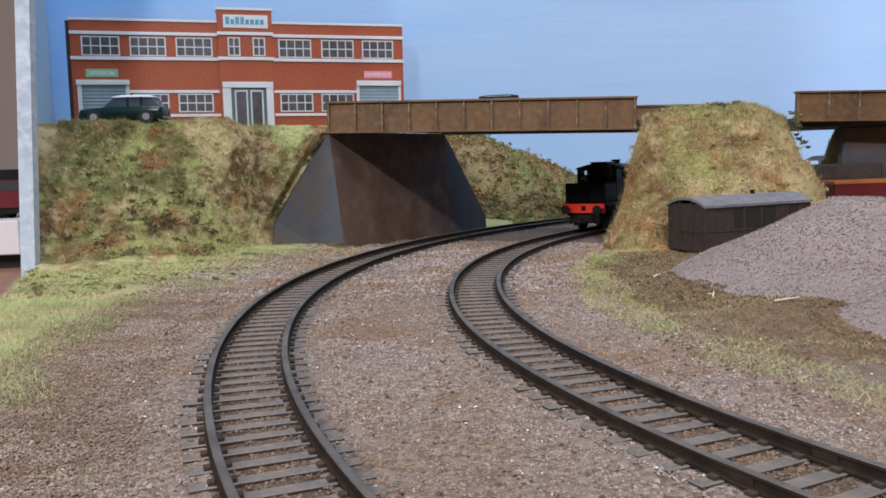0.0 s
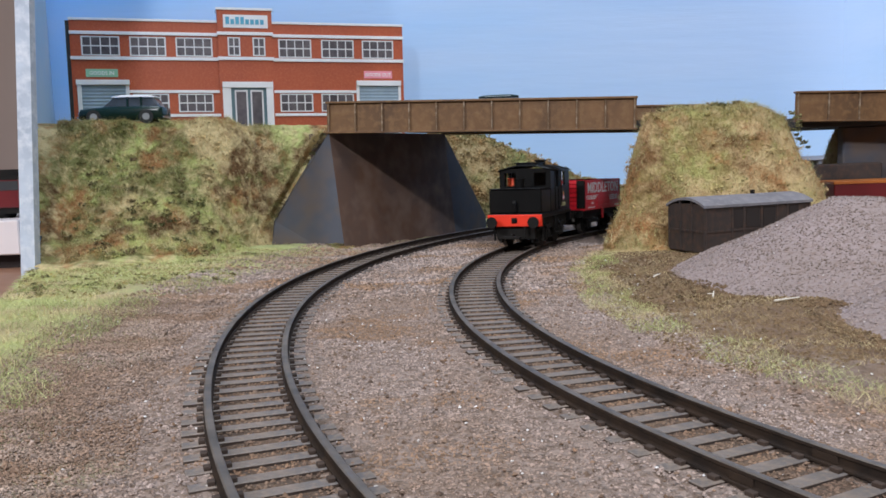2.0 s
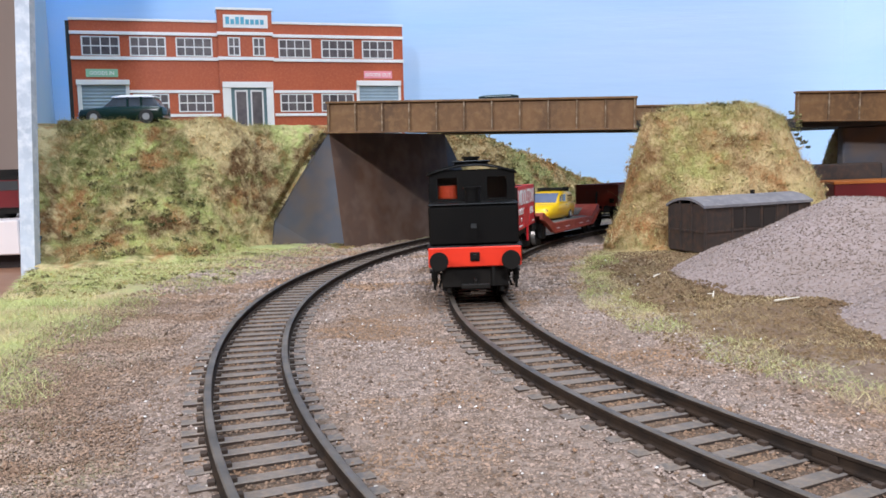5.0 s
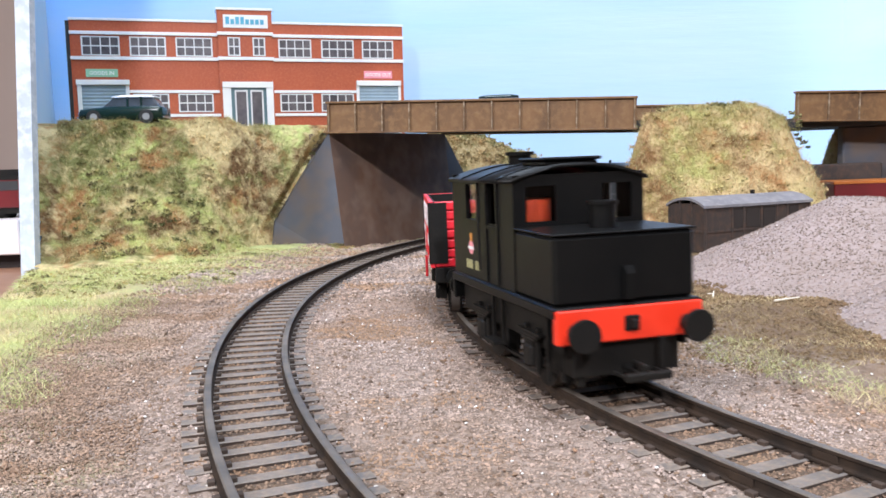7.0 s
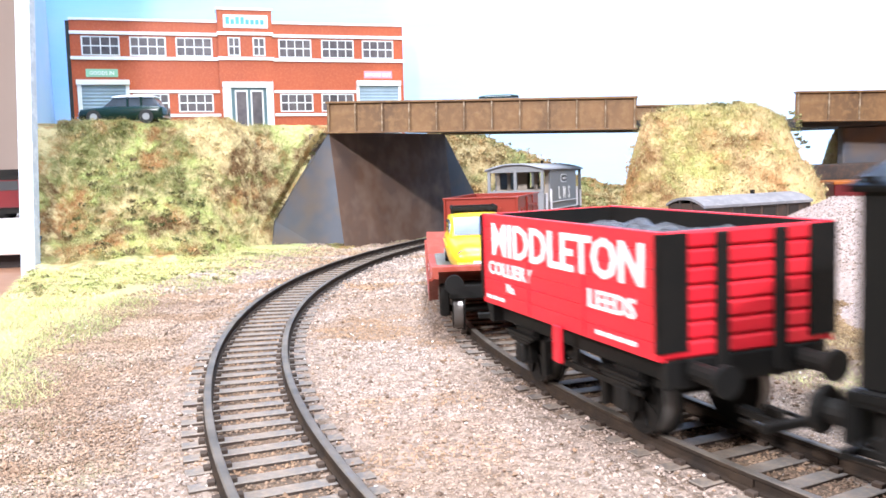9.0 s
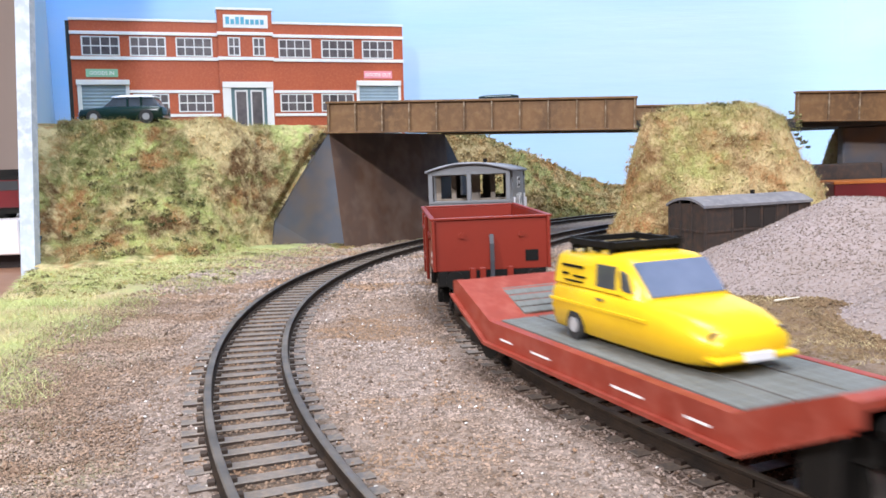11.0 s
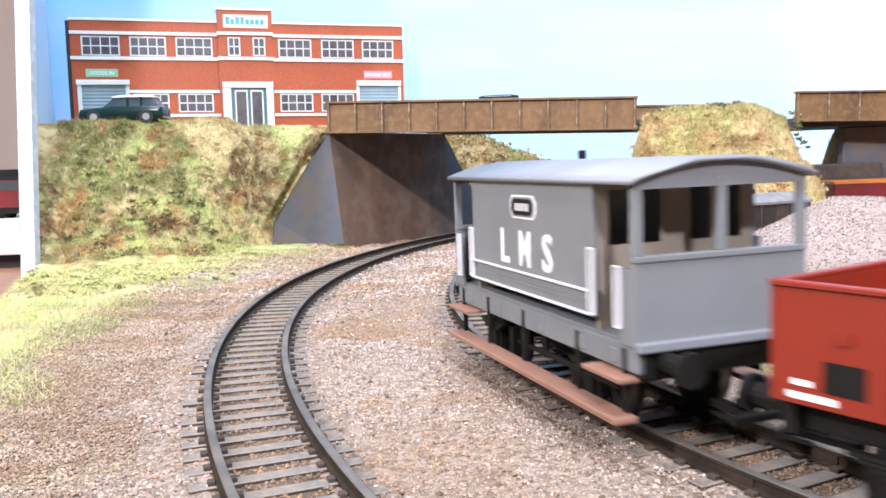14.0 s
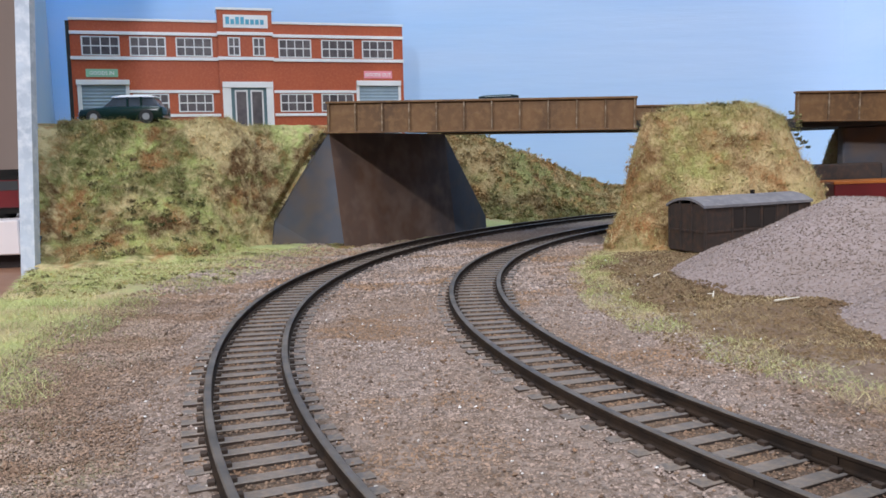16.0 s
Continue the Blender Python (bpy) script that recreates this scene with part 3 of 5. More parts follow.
verts, faces = height_mesh(knoll_h, 245, 330, 560, 650, 3.0)
land("embankment", verts, faces, "mound_turf", "ochre shrubby knoll beside the second bridge", category="embankment")


# ---- track ----
def arc_strip(profile, radius, a0, a1, step=1.0):
    bm, rings = bmesh.new(), []
    n = int((a1 - a0) / step) + 1
    for i in range(n):
        a = a0 + (a1 - a0) * i / (n - 1)
        rings.append([bm.verts.new(Vector(on_curve(radius + p[0], a, p[1])) * MM) for p in profile])
    k = len(profile)
    for r0, r1 in zip(rings, rings[1:]):
        for i in range(k):
            bm.faces.new((r0[i], r0[(i + 1) % k], r1[(i + 1) % k], r1[i]))
    bm.faces.new(rings[0][::-1])
    bm.faces.new(rings[-1])
    bmesh.ops.recalc_face_normals(bm, faces=bm.faces)
    return bm


RAIL = [(-0.95, -2.6), (0.95, -2.6), (0.95, -2.2), (0.35, -1.9), (0.35, -0.9), (0.75, -0.6), (0.75, -0.12), (-0.75, -0.12), (-0.75, -0.6), (-0.35, -0.9), (-0.35, -1.9), (-0.95, -2.2)]
HEAD = [(-0.72, -0.12), (0.72, -0.12), (0.45, 0.0), (-0.45, 0.0)]


def sleeper_mesh():
    bm = bmesh.new()
    add_box(bm, -1.45, 1.45, -13.2, 13.2, -4.6, -2.6, 0.12)
    bm.normal_update()
    # upright faces take the painted shade, tops the plain plastic
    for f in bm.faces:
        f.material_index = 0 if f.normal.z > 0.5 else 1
    n0 = len(bm.faces)
    for s in (-1, 1):
        for d in (-1.6, 1.6):
            add_box(bm, -0.8, 0.8, s * GAUGE / 2 + d - 0.55, s * GAUGE / 2 + d + 0.55, -2.7, -1.95, 0.1)
    bm.faces.ensure_lookup_table()
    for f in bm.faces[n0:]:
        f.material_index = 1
    me = bpy.data.meshes.new("sleeper")
    bm.to_mesh(me)
    bm.free()
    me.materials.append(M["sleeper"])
    me.materials.append(M["sleeper_shade"])
    return me


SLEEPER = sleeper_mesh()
TRACKS = []
for radius, spacing, track_label in ((R_NEAR, 6.9, "curved model railway track with grey-brown plastic sleepers"), (R_FAR, 6.7, "outer curved model railway track with dark rails")):
    track = thing("railway_track", track_label, "track", "two curved tracks")
    TRACKS.append((track, radius, spacing))
    part("track_bed", arc_strip([(-8.3, -4.6), (8.3, -4.6), (8.3, -3.5), (4, -3.15), (-4, -3.15), (-8.3, -3.5)], radius, 95, 292), "bed", track, "brown grit between the rails")
    for side in (-1, 1):
        rail = part("rail", arc_strip(RAIL, radius + side * GAUGE / 2, 95, 292), "rail", track)
        part("rail_head", arc_strip(HEAD, radius + side * GAUGE / 2, 95, 292), "rail_top", rail, "worn bright rail head")

for a in (205.9, 178.0):
    for side in (-1, 1):
        x, y, z = on_curve(R_NEAR + side * GAUGE / 2, a)
        fp = part("fishplate", box(-2.2, 2.2, -0.72, 0.72, -2.0, -0.75, 0.08), "rail", TRACKS[0][0], "dark metal rail joiner")
        fp.matrix_local = mm(x, y, 0, 0, 0, a + 90)

# ---- bridge ----
bridge = thing("road_bridge", "brown plate-girder road bridge over the tracks", "bridge")
NEAR_A, NEAR_B = Vector((-65, 500)), Vector((110, 475))
OVER = Vector((68, 104))
SLOPE = (57.4 - 62.6) / (NEAR_B - NEAR_A).length


def girder(name, a, b, parent, z_left, slope, panels=11, ends=True):
    d = (b - a)
    length = d.length
    turn = math.degrees(math.atan2(d.y, d.x))
    m = Matrix.Translation((a.x * MM, a.y * MM, z_left * MM)) @ Euler((0, math.atan(-slope), radians(turn))).to_matrix().to_4x4()
    rows = [("web", (0, length, 0, 1.6, 0.8, 17.2)), ("flange", (-0.5, length + 0.5, -1.6, 3.2, 17.2, 18.4)), ("flange", (-0.5, length + 0.5, -1.6, 3.2, 0, 1.0))]
    made = []
    for nm, r in rows:
        ob = part(nm, box(*r, 0.15), "girder", parent)
        ob.matrix_world = m
        made.append(ob)
    for i in range(panels + 1):
        x = 1.2 + (length - 2.4) * i / panels
        ob = part("stiffener", boxes([(x - 0.4, x + 0.4, -1.3, 0, 1.0, 17.2)], 0.1), "girder_worn", parent)
        ob.matrix_world = m
    return m


girder("girder", NEAR_A, NEAR_B, bridge, 62.4, SLOPE)
girder("girder", NEAR_A + OVER, NEAR_B + OVER, bridge, 62.4, SLOPE)
bm = bmesh.new()
corners = [(NEAR_A, 63.5), (NEAR_B, 58.5), (NEAR_B + OVER, 58.5), (NEAR_A + OVER, 63.5)]
low = [bm.verts.new((c.x * MM, (c.y + 1.7) * MM, z * MM)) for c, z in corners]
top = [bm.verts.new((c.x * MM, (c.y + 1.7) * MM, (z + 4) * MM)) for c, z in corners]
bm.faces.new(low[::-1])
bm.faces.new(top)
for i in range(4):
    bm.faces.new((low[i], low[(i + 1) % 4], top[(i + 1) % 4], top[i]))
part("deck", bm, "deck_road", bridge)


abut = thing("bridge_abutment", "dark grey rendered bridge abutment with splayed wing walls", "abutment")
FACE_T = [(-64, 500, 63), (4, 603, 63)]
FACE_B = [(-57, 496, -14), (10, 600, -14)]
solid(([FACE_B[0], FACE_B[1], FACE_T[1], FACE_T[0]], [(-75, 512, -14), (-10, 612, -14), (-14, 614, 63), (-78, 514, 63)]), "face", "stained", abut, "brown-stained abutment face")
solid(([FACE_B[0], FACE_T[0], (-100, 508, 12), (-104, 505, -14)], [(-60, 510, -14), (-68, 514, 62.5), (-102, 516, 12), (-106, 513, -14)]), "wing_wall", "concrete", abut)
solid(([FACE_B[1], (34, 640, -14), (33, 641, 2), FACE_T[1]], [(0, 606, -14), (24, 646, -14), (23, 647, 2), (-6, 609, 62.5)]), "wing_wall", "concrete", abut)

bridge2 = thing("road_bridge", "brown plate-girder bridge further along the road", "bridge")
girder("girder", Vector((217, 520)), Vector((400, 508)), bridge2, 59.5, -0.028, 10)
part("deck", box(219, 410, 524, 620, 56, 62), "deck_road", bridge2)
abut2 = thing("bridge_abutment", "dark grey rendered abutment under the second bridge", "abutment")
part("face", box(256, 420, 540, 549, -8, 56, 1), "concrete", abut2)
part("plinth", box(228, 275, 528, 539, -8, 33, 1), "old_brown", abut2, "dark brown retaining block")

# ---- factory ----
factory = thing("factory", "low-relief red brick factory with white bands and many windows", "building")
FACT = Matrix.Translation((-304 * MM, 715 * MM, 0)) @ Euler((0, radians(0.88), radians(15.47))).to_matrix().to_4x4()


def fpart(name, bm, material, parent=None, label=""):
    ob = part(name, bm, material, parent or factory, label)
    return ob


fpart("wall", boxes([(0, 119, 0, 14, 60, 171.5), (164, 282, 0, 14, 60, 171.5)]), "brick")
fpart("centre_bay", box(118.5, 164.5, -4, 14, 60, 182), "brick")
fpart("black_side", box(-3, -0.2, 0, 15, 60, 171), "black_edge")
for n_, r in (("coping", (-0.5, 118.4, -1, 15, 171.5, 173.5)), ("coping", (164.6, 282.5, -1, 15, 171.5, 173.5)), ("coping", (117.5, 165.5, -5, 15, 182, 184)),
              ("band", (-0.3, 118.4, -1.4, 0, 160, 162.7)), ("band", (164.6, 282.4, -1.4, 0, 160, 162.7)), ("band", (117.8, 165.2, -5.4, -4, 160.8, 163.5)),
              ("band", (-0.3, 118.4, -1.4, 0, 139.2, 142)), ("band", (164.6, 282.4, -1.4, 0, 139.2, 142)), ("band", (117.8, 165.2, -5.4, -4, 139.6, 142.4)),
              ("lintel_band", (44.5, 118.4, -1.2, 0, 111.8, 114.2)), ("lintel_band", (164.6, 238, -1.2, 0, 111.8, 114.2)),
              ("sill_band", (44.5, 118.4, -1.4, 0, 91.6, 94)), ("sill_band", (164.6, 238, -1.4, 0, 91.6, 94)),
              ("shutter_lintel", (3, 45, -3, 0, 118.5, 122.6)), ("shutter_lintel", (238, 279, -3, 0, 118.3, 122.8)),
              ("shutter_jamb", (3.5, 6.8, -1.5, 0, 60, 118.5)), ("shutter_jamb", (41.4, 44.4, -1.5, 0, 60, 118.5)),
              ("shutter_jamb", (238, 240.6, -1.5, 0, 60, 118.3)), ("shutter_jamb", (276.6, 279, -1.5, 0, 60, 118.3)),
              ("door_lintel", (120.5, 163.5, -6.5, -4, 116, 121)), ("door_jamb", (120.5, 127.5, -6, -4, 60, 116)), ("door_jamb", (157.5, 163.5, -6, -4, 60, 116))):
    fpart(n_, box(*r, 0.15), "white")


def window(u0, u1, z0, z1, y, cols, rows=2):
    w = fpart("window", box(u0, u1, y - 0.5, y, z0, z1), "pane")
    bars = [(u0, u0 + 1.2, y - 1, y - 0.5, z0, z1), (u1 - 1.2, u1, y - 1, y - 0.5, z0, z1), (u0 + 1.2, u1 - 1.2, y - 1, y - 0.5, z0, z0 + 1), (u0 + 1.2, u1 - 1.2, y - 1, y - 0.5, z1 - 1, z1)]
    part("window_frame", boxes(bars), "frame", w)
    cells = []
    for i in range(1, cols):
        u = u0 + (u1 - u0) * i / cols
        cells.append((u - 0.45, u + 0.45, y - 0.9, y - 0.5, z0 + 1, z1 - 1))
    for j in range(1, rows):
        z = z0 + (z1 - z0) * j / rows
        cells.append((u0 + 1.2, u1 - 1.2, y - 0.85, y - 0.5, z - 0.5, z + 0.5))
    part("glazing_bar", boxes(cells), "frame", w)


for u0, u1 in ((8.5, 38.6), (46.4, 75.6), (83.5, 113.7), (169.8, 198.6), (207.4, 236.6), (244.1, 273)):
    window(u0, u1, 142.6, 158.6, 0, 4)
for u0, u1 in ((126.5, 137), (147.5, 158.2)):
    window(u0, u1, 143.2, 159, -4, 2)
for u0, u1 in ((47, 76.1), (83.6, 112.6), (169.6, 198.6), (206, 235.5)):
    window(u0, u1, 95.5, 111.2, 0, 4)
for u0, u1 in ((6.8, 41.4), (240.6, 276.6)):
    fpart("roller_shutter", extrude([(0, 61), (0, 118.2)] + [(-0.4 - 0.4 * (k % 2), 118.2 - k * 1.43) for k in range(41)], u0, u1), "shutter", label="grey-blue roller shutter")
door = fpart("entrance_door", box(127.5, 157.5, -4.6, -4, 60, 116), "door_teal", label="teal and white double entrance door")
for u0 in (130.5, 143.8):
    part("door_leaf", boxes([(u0, u0 + 1.3, -5.2, -4.6, 62, 114), (u0 + 9.7, u0 + 11, -5.2, -4.6, 62, 114), (u0 + 1.3, u0 + 9.7, -5.2, -4.6, 112.5, 114)]), "frame", door)
    part("pane", box(u0 + 1.3, u0 + 9.7, -4.9, -4.6, 62, 112.5), "pane", door)
name_sign = fpart("name_board", box(123.4, 161.1, -4.8, -4, 167, 178, 0.1), "white", label="white board with blue lettering")
part("lettering", boxes([(125.5 + i * 4.15, 128.6 + i * 4.15, -5.1, -4.8, 170, 174.2 + (i in (0, 2, 3)) * 2) for i in range(8)]), "sign_blue", name_sign)
for u0, u1, mt, words in ((10.8, 36, "sign_green", "GOODS IN"), (245.3, 271.2, "sign_pink", "GOODS OUT")):
    sg = fpart("sign", box(u0, u1, -0.7, 0, 125, 131.6, 0.1), mt)
    text_part("lettering", words, 4.2, "white", sg, mm((u0 + u1) / 2, -0.8, 126.8, 90, 0, 0), 0.95)
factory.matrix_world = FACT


# ---- road vehicles ----
def wheel_part(parent, x, y, z, r, w, rim="hubcap", name="wheel"):
    """A road wheel with its hub; y: its outer face's side."""
    wh = part(name, cyl((x, y - w / 2, z), "y", r, w, 20), "tyre", parent, smooth=False)
    s = 1 if y > 0 else -1
    part("hub", cyl((x, y + s * (w / 2) - (0 if s > 0 else 0.25), z), "y", r * 0.5, 0.25, 16), rim, wh)
    return wh


def lofted(sections, n_arc=3):
    """A car body: cross-sections along x, each (x, half width below, half width at waist, half width at roof, z low, z waist, z top)."""
    bm, rings = bmesh.new(), []
    for x, wl, ww, wr, zl, zw, zt in sections:
        half = [(wl * 0.9, zl), (wl, zl + 0.6), (ww, zl + (zw - zl) * 0.6), (ww * 0.985, zw), ((ww * 0.4 + wr * 0.6), zw + (zt - zw) * 0.55), (wr, zt - 0.12 * (zt - zw) - 0.15), (wr * 0.86, zt - 0.03 * (zt - zw)), (wr * 0.4, zt)]
        pts = half + [(-y, z) for y, z in reversed(half)]
        rings.append([bm.verts.new(Vector((x, y, z)) * MM) for y, z in pts])
    k = len(rings[0])
    for a, b in zip(rings, rings[1:]):
        for i in range(k):
            bm.faces.new((a[i], a[(i + 1) % k], b[(i + 1) % k], b[i]))
    bm.faces.new(rings[0])
    bm.faces.new(rings[-1][::-1])
    bmesh.ops.recalc_face_normals(bm, faces=bm.faces)
    return bm


def small_car(m, roof="white"):
    """An estate car, its front to -x."""
    car = thing("model_car", "dark green model estate car with white roof", "car", m=m)
    part("body", lofted([(-25, 7, 8, 7, 3.2, 6, 7.5), (-23.5, 9, 10, 8.6, 2.4, 7, 9), (-12, 10, 10.8, 9.4, 2.2, 8.4, 10), (-9, 10, 10.8, 9.6, 2.2, 9, 10.6), (22, 10, 10.8, 9.6, 2.2, 9, 10.6), (24.5, 9, 10, 9, 2.6, 8.6, 10)]), "car_green", car, smooth=True)
    part("cabin", lofted([(-10.5, 8.6, 8.9, 8.4, 9.6, 9.8, 10.2), (-4.5, 8.8, 9, 7.6, 9.6, 10, 16.2), (18.5, 8.8, 9, 7.8, 9.6, 10, 16.4), (22.6, 8.4, 8.8, 8, 9.6, 9.8, 10.4)]), "dark_glass", car, "dark car windows")
    part("roof", lofted([(-5.5, 7.4, 7.8, 6.8, 15.4, 15.9, 16.5), (0, 7.9, 8.3, 7.2, 15.6, 16.1, 17.3), (15, 7.9, 8.3, 7.2, 15.6, 16.1, 17.3), (19.5, 7.6, 8, 7, 15.4, 15.9, 16.6)]), roof, car, "white roof" if roof == "white" else "", smooth=True)
    for x in (3.5, 11.5):
        part("pillar", boxes([(x, x + 1.2, -9.2, -8.1, 9.8, 15.8), (x, x + 1.2, 8.1, 9.2, 9.8, 15.8)]), "car_green", car)
    for x in (-15.5, 15):
        for y in (-9.6, 9.6):
            wheel_part(car, x, y, 4.2, 4.2, 2.6)
    for s in (-1, 1) if roof == "white" else ():
        part("window_trim", boxes([(-6, 21, *sorted((s * 8.7, s * 9.15)), 9.9, 10.35), (-3.6, 18.4, *sorted((s * 7.9, s * 8.5)), 15.3, 15.7)], 0.08), "chrome", car, "bright window trim")
    for y in (-7, 7):
        part("headlight", cyl((-25.2, y, 6), "x", 1.3, 0.8, 12), "chrome", car)
    part("bumper", boxes([(-26, -24.6, -9, 9, 3.4, 4.6), (24.2, 25.4, -9.4, 9.4, 3.4, 4.6)], 0.2), "chrome", car)
    return car


car = small_car(mm(-190, 522, 73.2, 0, 1.0, 4))
car2 = small_car(mm(46, 545, 66.8, 0, 0, 175), "car_green")
tagged(car2, "dark model car crossing behind the bridge parapet", "car")

# ---- lineside ----
hut = thing("grounded_van_body", "weathered brown old van body used as a lineside hut", "hut", m=mm(120, 386, -3, 0, 0, 19.3))
part("body", box(0, 60, 0, 28, 0, 22.5, 0.3), "old_brown", hut)
part("roof", extrude([(y + 14, z) for y, z in arch(15, 22, 3.6, 1.2)], -1, 61), "old_roof", hut, "pale grey arched roof")
part("ridge_vent", cyl((38, 14, 25), "z", 1.1, 2.4, 10), "under", hut)
for u in (0, 14.5, 21, 31, 40, 46, 59):
    part("batten", box(u, u + 1, -0.5, 0, 1, 21.8), "old_brown", hut)
for zz in (1, 9.5, 20.8):
    part("rail", box(1, 59, -0.4, 0, zz, zz + 0.9), "old_brown", hut)
for u0, u1 in ((15.8, 20.8), (23, 30.5), (32.5, 39.5), (47.5, 53)):
    part("panel", box(u0, u1, -0.25, 0, 11, 20), "void", hut)
part("end_batten", boxes([(-0.5, 0, y, y + 1, 1, 23 + 3 * (1 - ((y - 14) / 14) ** 2) - 1) for y in (0, 9, 18, 27)] + [(-0.4, 0, 1, 27, 9.5, 10.4)]), "old_brown", hut)
part("rust_skirt", boxes([(0.5, 59.5, -0.6, 28.6, 0, 1)]), "rust", hut)


def heap_mesh(cx, cy, rad, height, seed):
    def h(x, y):
        d = math.hypot(x - cx, (y - cy) * 0.92) / rad + 0.06 * bumps(x, y, 26, seed)
        return -5 + (height + 5) * (max(0.0, 1 - d) ** 1.08 if d > 0.12 else (0.88 ** 1.08) * (1 + 0.55 * (0.0144 - d * d))) + 0.7 * bumps(x, y, 7, seed)
    return h


HEAPS = [(149, 302, 74, 29.5, 3.0), (170, 204, 75, 33.0, 9.0)]
heaps = []
for cx, cy, rad, hh, sd in HEAPS:
    hf = heap_mesh(cx, cy, rad, hh, sd)
    verts, faces = height_mesh(hf, cx - rad, cx + rad, cy - rad * 1.1, cy + rad * 1.1, 2.0, lambda x, y: math.hypot(x - cx, (y - cy) * 0.92) < rad * 0.98)
    me = bpy.data.meshes.new("gravel_heap")
    me.from_pydata(verts, [], faces)
    for p in me.polygons:
        p.use_smooth = True
    me.materials.append(M["heap"])
    heaps.append((tagged(new("gravel_heap", me), "heap of pale pinkish-grey gravel beside the track", "gravel heap", "gravel heaps"), hf, cx, cy, rad))

siding = thing("siding_wagon", "maroon model coach with an orange line beyond the mound", "coach", m=mm(259, 508, -6, 0, 0, -4))
part("body", box(-28, 90, -14, 14, 5, 29, 0.6), "maroon", siding)
part("top_rail", box(-28.4, 90.4, -14.4, 14.4, 27.6, 29.3, 0.2), "orange_line", siding)
for wx in (-16, 20, 78):
    part("wheel", boxes([(wx - 5, wx + 5, -8.5, 8.5, 0, 8)], 2), "under", siding)

# ---- the train: each vehicle's front to +x, its outer side to -y (away from the curve's centre) ----
def buffer(parent, x, y, z, way, reach=7.0, head=3.3, mat="under"):
    b = part("buffer", cyl((x if way > 0 else x - reach, y, z), "x", 1.5, reach, 12), mat, parent)
    part("buffer_head", cyl((x + way * reach - (0.5 if way > 0 else 0.5), y, z), "x", head, 1.0, 20), mat, b)


def coupling(parent, x, way):
    def run(a, b):
        return min(x + way * a, x + way * b), max(x + way * a, x + way * b)
    hook = part("coupling", boxes([(*run(0, 10), -1.0, 1.0, 4.8, 6.0), (*run(9, 10.4), -4.4, 4.4, 4.9, 6.3), (*run(5, 9), -0.5, 0.5, 6.0, 7.4)], 0.2), "under", parent)
    part("loop", boxes([(*run(5, 9), -4.2, -3.7, 5.3, 5.8), (*run(5, 9), 3.7, 4.2, 5.3, 5.8)]), "under", hook)


WHEELSETS = []


def wheelset(parent, x, r=6.0, spokes=8, rim="under"):
    bm = bmesh.new()
    for s in (-1, 1):
        add_cyl(bm, (0, s * 7.4 if s > 0 else -10.2, 0), "y", r, 2.8, 28)
        add_cyl(bm, (0, s * 7.0 if s > 0 else -7.5, 0), "y", r + 0.8, 0.5, 28)
        for k in range(spokes):
            n0 = len(bm.verts)
            add_box(bm, 1.2, r - 1.2, s * 10.3 - 0.25, s * 10.3 + 0.25, -0.4, 0.4)
            bm.verts.ensure_lookup_table()
            bmesh.ops.rotate(bm, verts=bm.verts[n0:], cent=(0, 0, 0), matrix=Matrix.Rotation(k * 2 * math.pi / spokes, 3, "Y"))
    add_cyl(bm, (0, -11.5, 0), "y", 0.9, 23, 10)
    ws = part("wheelset", bm, rim, parent)
    part("tyre_rim", _rims(r), "steel", ws, "bright steel wheel rims")
    ws.location = (x * MM, 0, r * MM)
    WHEELSETS.append((ws, x, r))
    return ws


def _rims(r):
    bm = bmesh.new()
    for s in (-1, 1):
        add_cyl(bm, (0, 7.6 if s > 0 else -10.0, 0), "y", r + 0.05, 2.4, 28)
    return bm


def underframe(parent, half, wheelbase, z=14.5, mat="under", spring=True):
    for s in (-1, 1):
        part("solebar", box(-half, half, *sorted((s * 12.2, s * 10.6)), z - 4, z, 0.2), mat, parent)
        part("headstock", box(*sorted((s * half, s * (half - 1.8))), -14.5, 14.5, z - 4.2, z, 0.2), mat, parent)
    part("floor", box(-half + 2, half - 2, -10.5, 10.5, z - 1.2, z), mat, parent)
    for s in (-1, 1):
        for x in (-wheelbase / 2, wheelbase / 2):
            y0, y1 = sorted((s * 11.0, s * 12.8))
            ax = part("axle_guard", boxes([(x - 3.6, x + 3.6, y0, y1, 8.6, z - 3.8), (x - 2.2, x - 1.2, y0, y1, 4.2, 8.6), (x + 1.2, x + 2.2, y0, y1, 4.2, 8.6)], 0.15), mat, parent)
            a0, a1 = sorted((s * 12.6, s * 14.2))
            part("axle_box", box(x - 1.7, x + 1.7, a0, a1, 4.2, 8.2, 0.4), mat, ax)
            if spring:
                part("leaf_spring", boxes([(x - 6 + k * 1.2, x + 6 - k * 1.2, a0 + 0.2, a1 - 0.2, 9.4 - k * 0.6, 9.9 - k * 0.6) for k in range(3)]), mat, ax)
        y0, y1 = sorted((s * 10.8, s * 11.6))
        part("brake_gear", boxes([(-wheelbase / 2 + 5, wheelbase / 2 - 5, y0, y1, 6.2, 7.0), (-0.8, 0.8, y0, y1, 6, z - 3.8), (-wheelbase / 2 + 6.6, -wheelbase / 2 + 8.2, y0 - 1, y1, 3, 9.5), (wheelbase / 2 - 8.2, wheelbase / 2 - 6.6, y0 - 1, y1, 3, 9.5)], 0.1), mat, parent)
        part("brake_lever", boxes([(1, half - 8, s * 13.2 - 0.3, s * 13.2 + 0.3, 7.4, 8.3)]), mat, parent)
    wheelset(parent, -wheelbase / 2)
    wheelset(parent, wheelbase / 2)


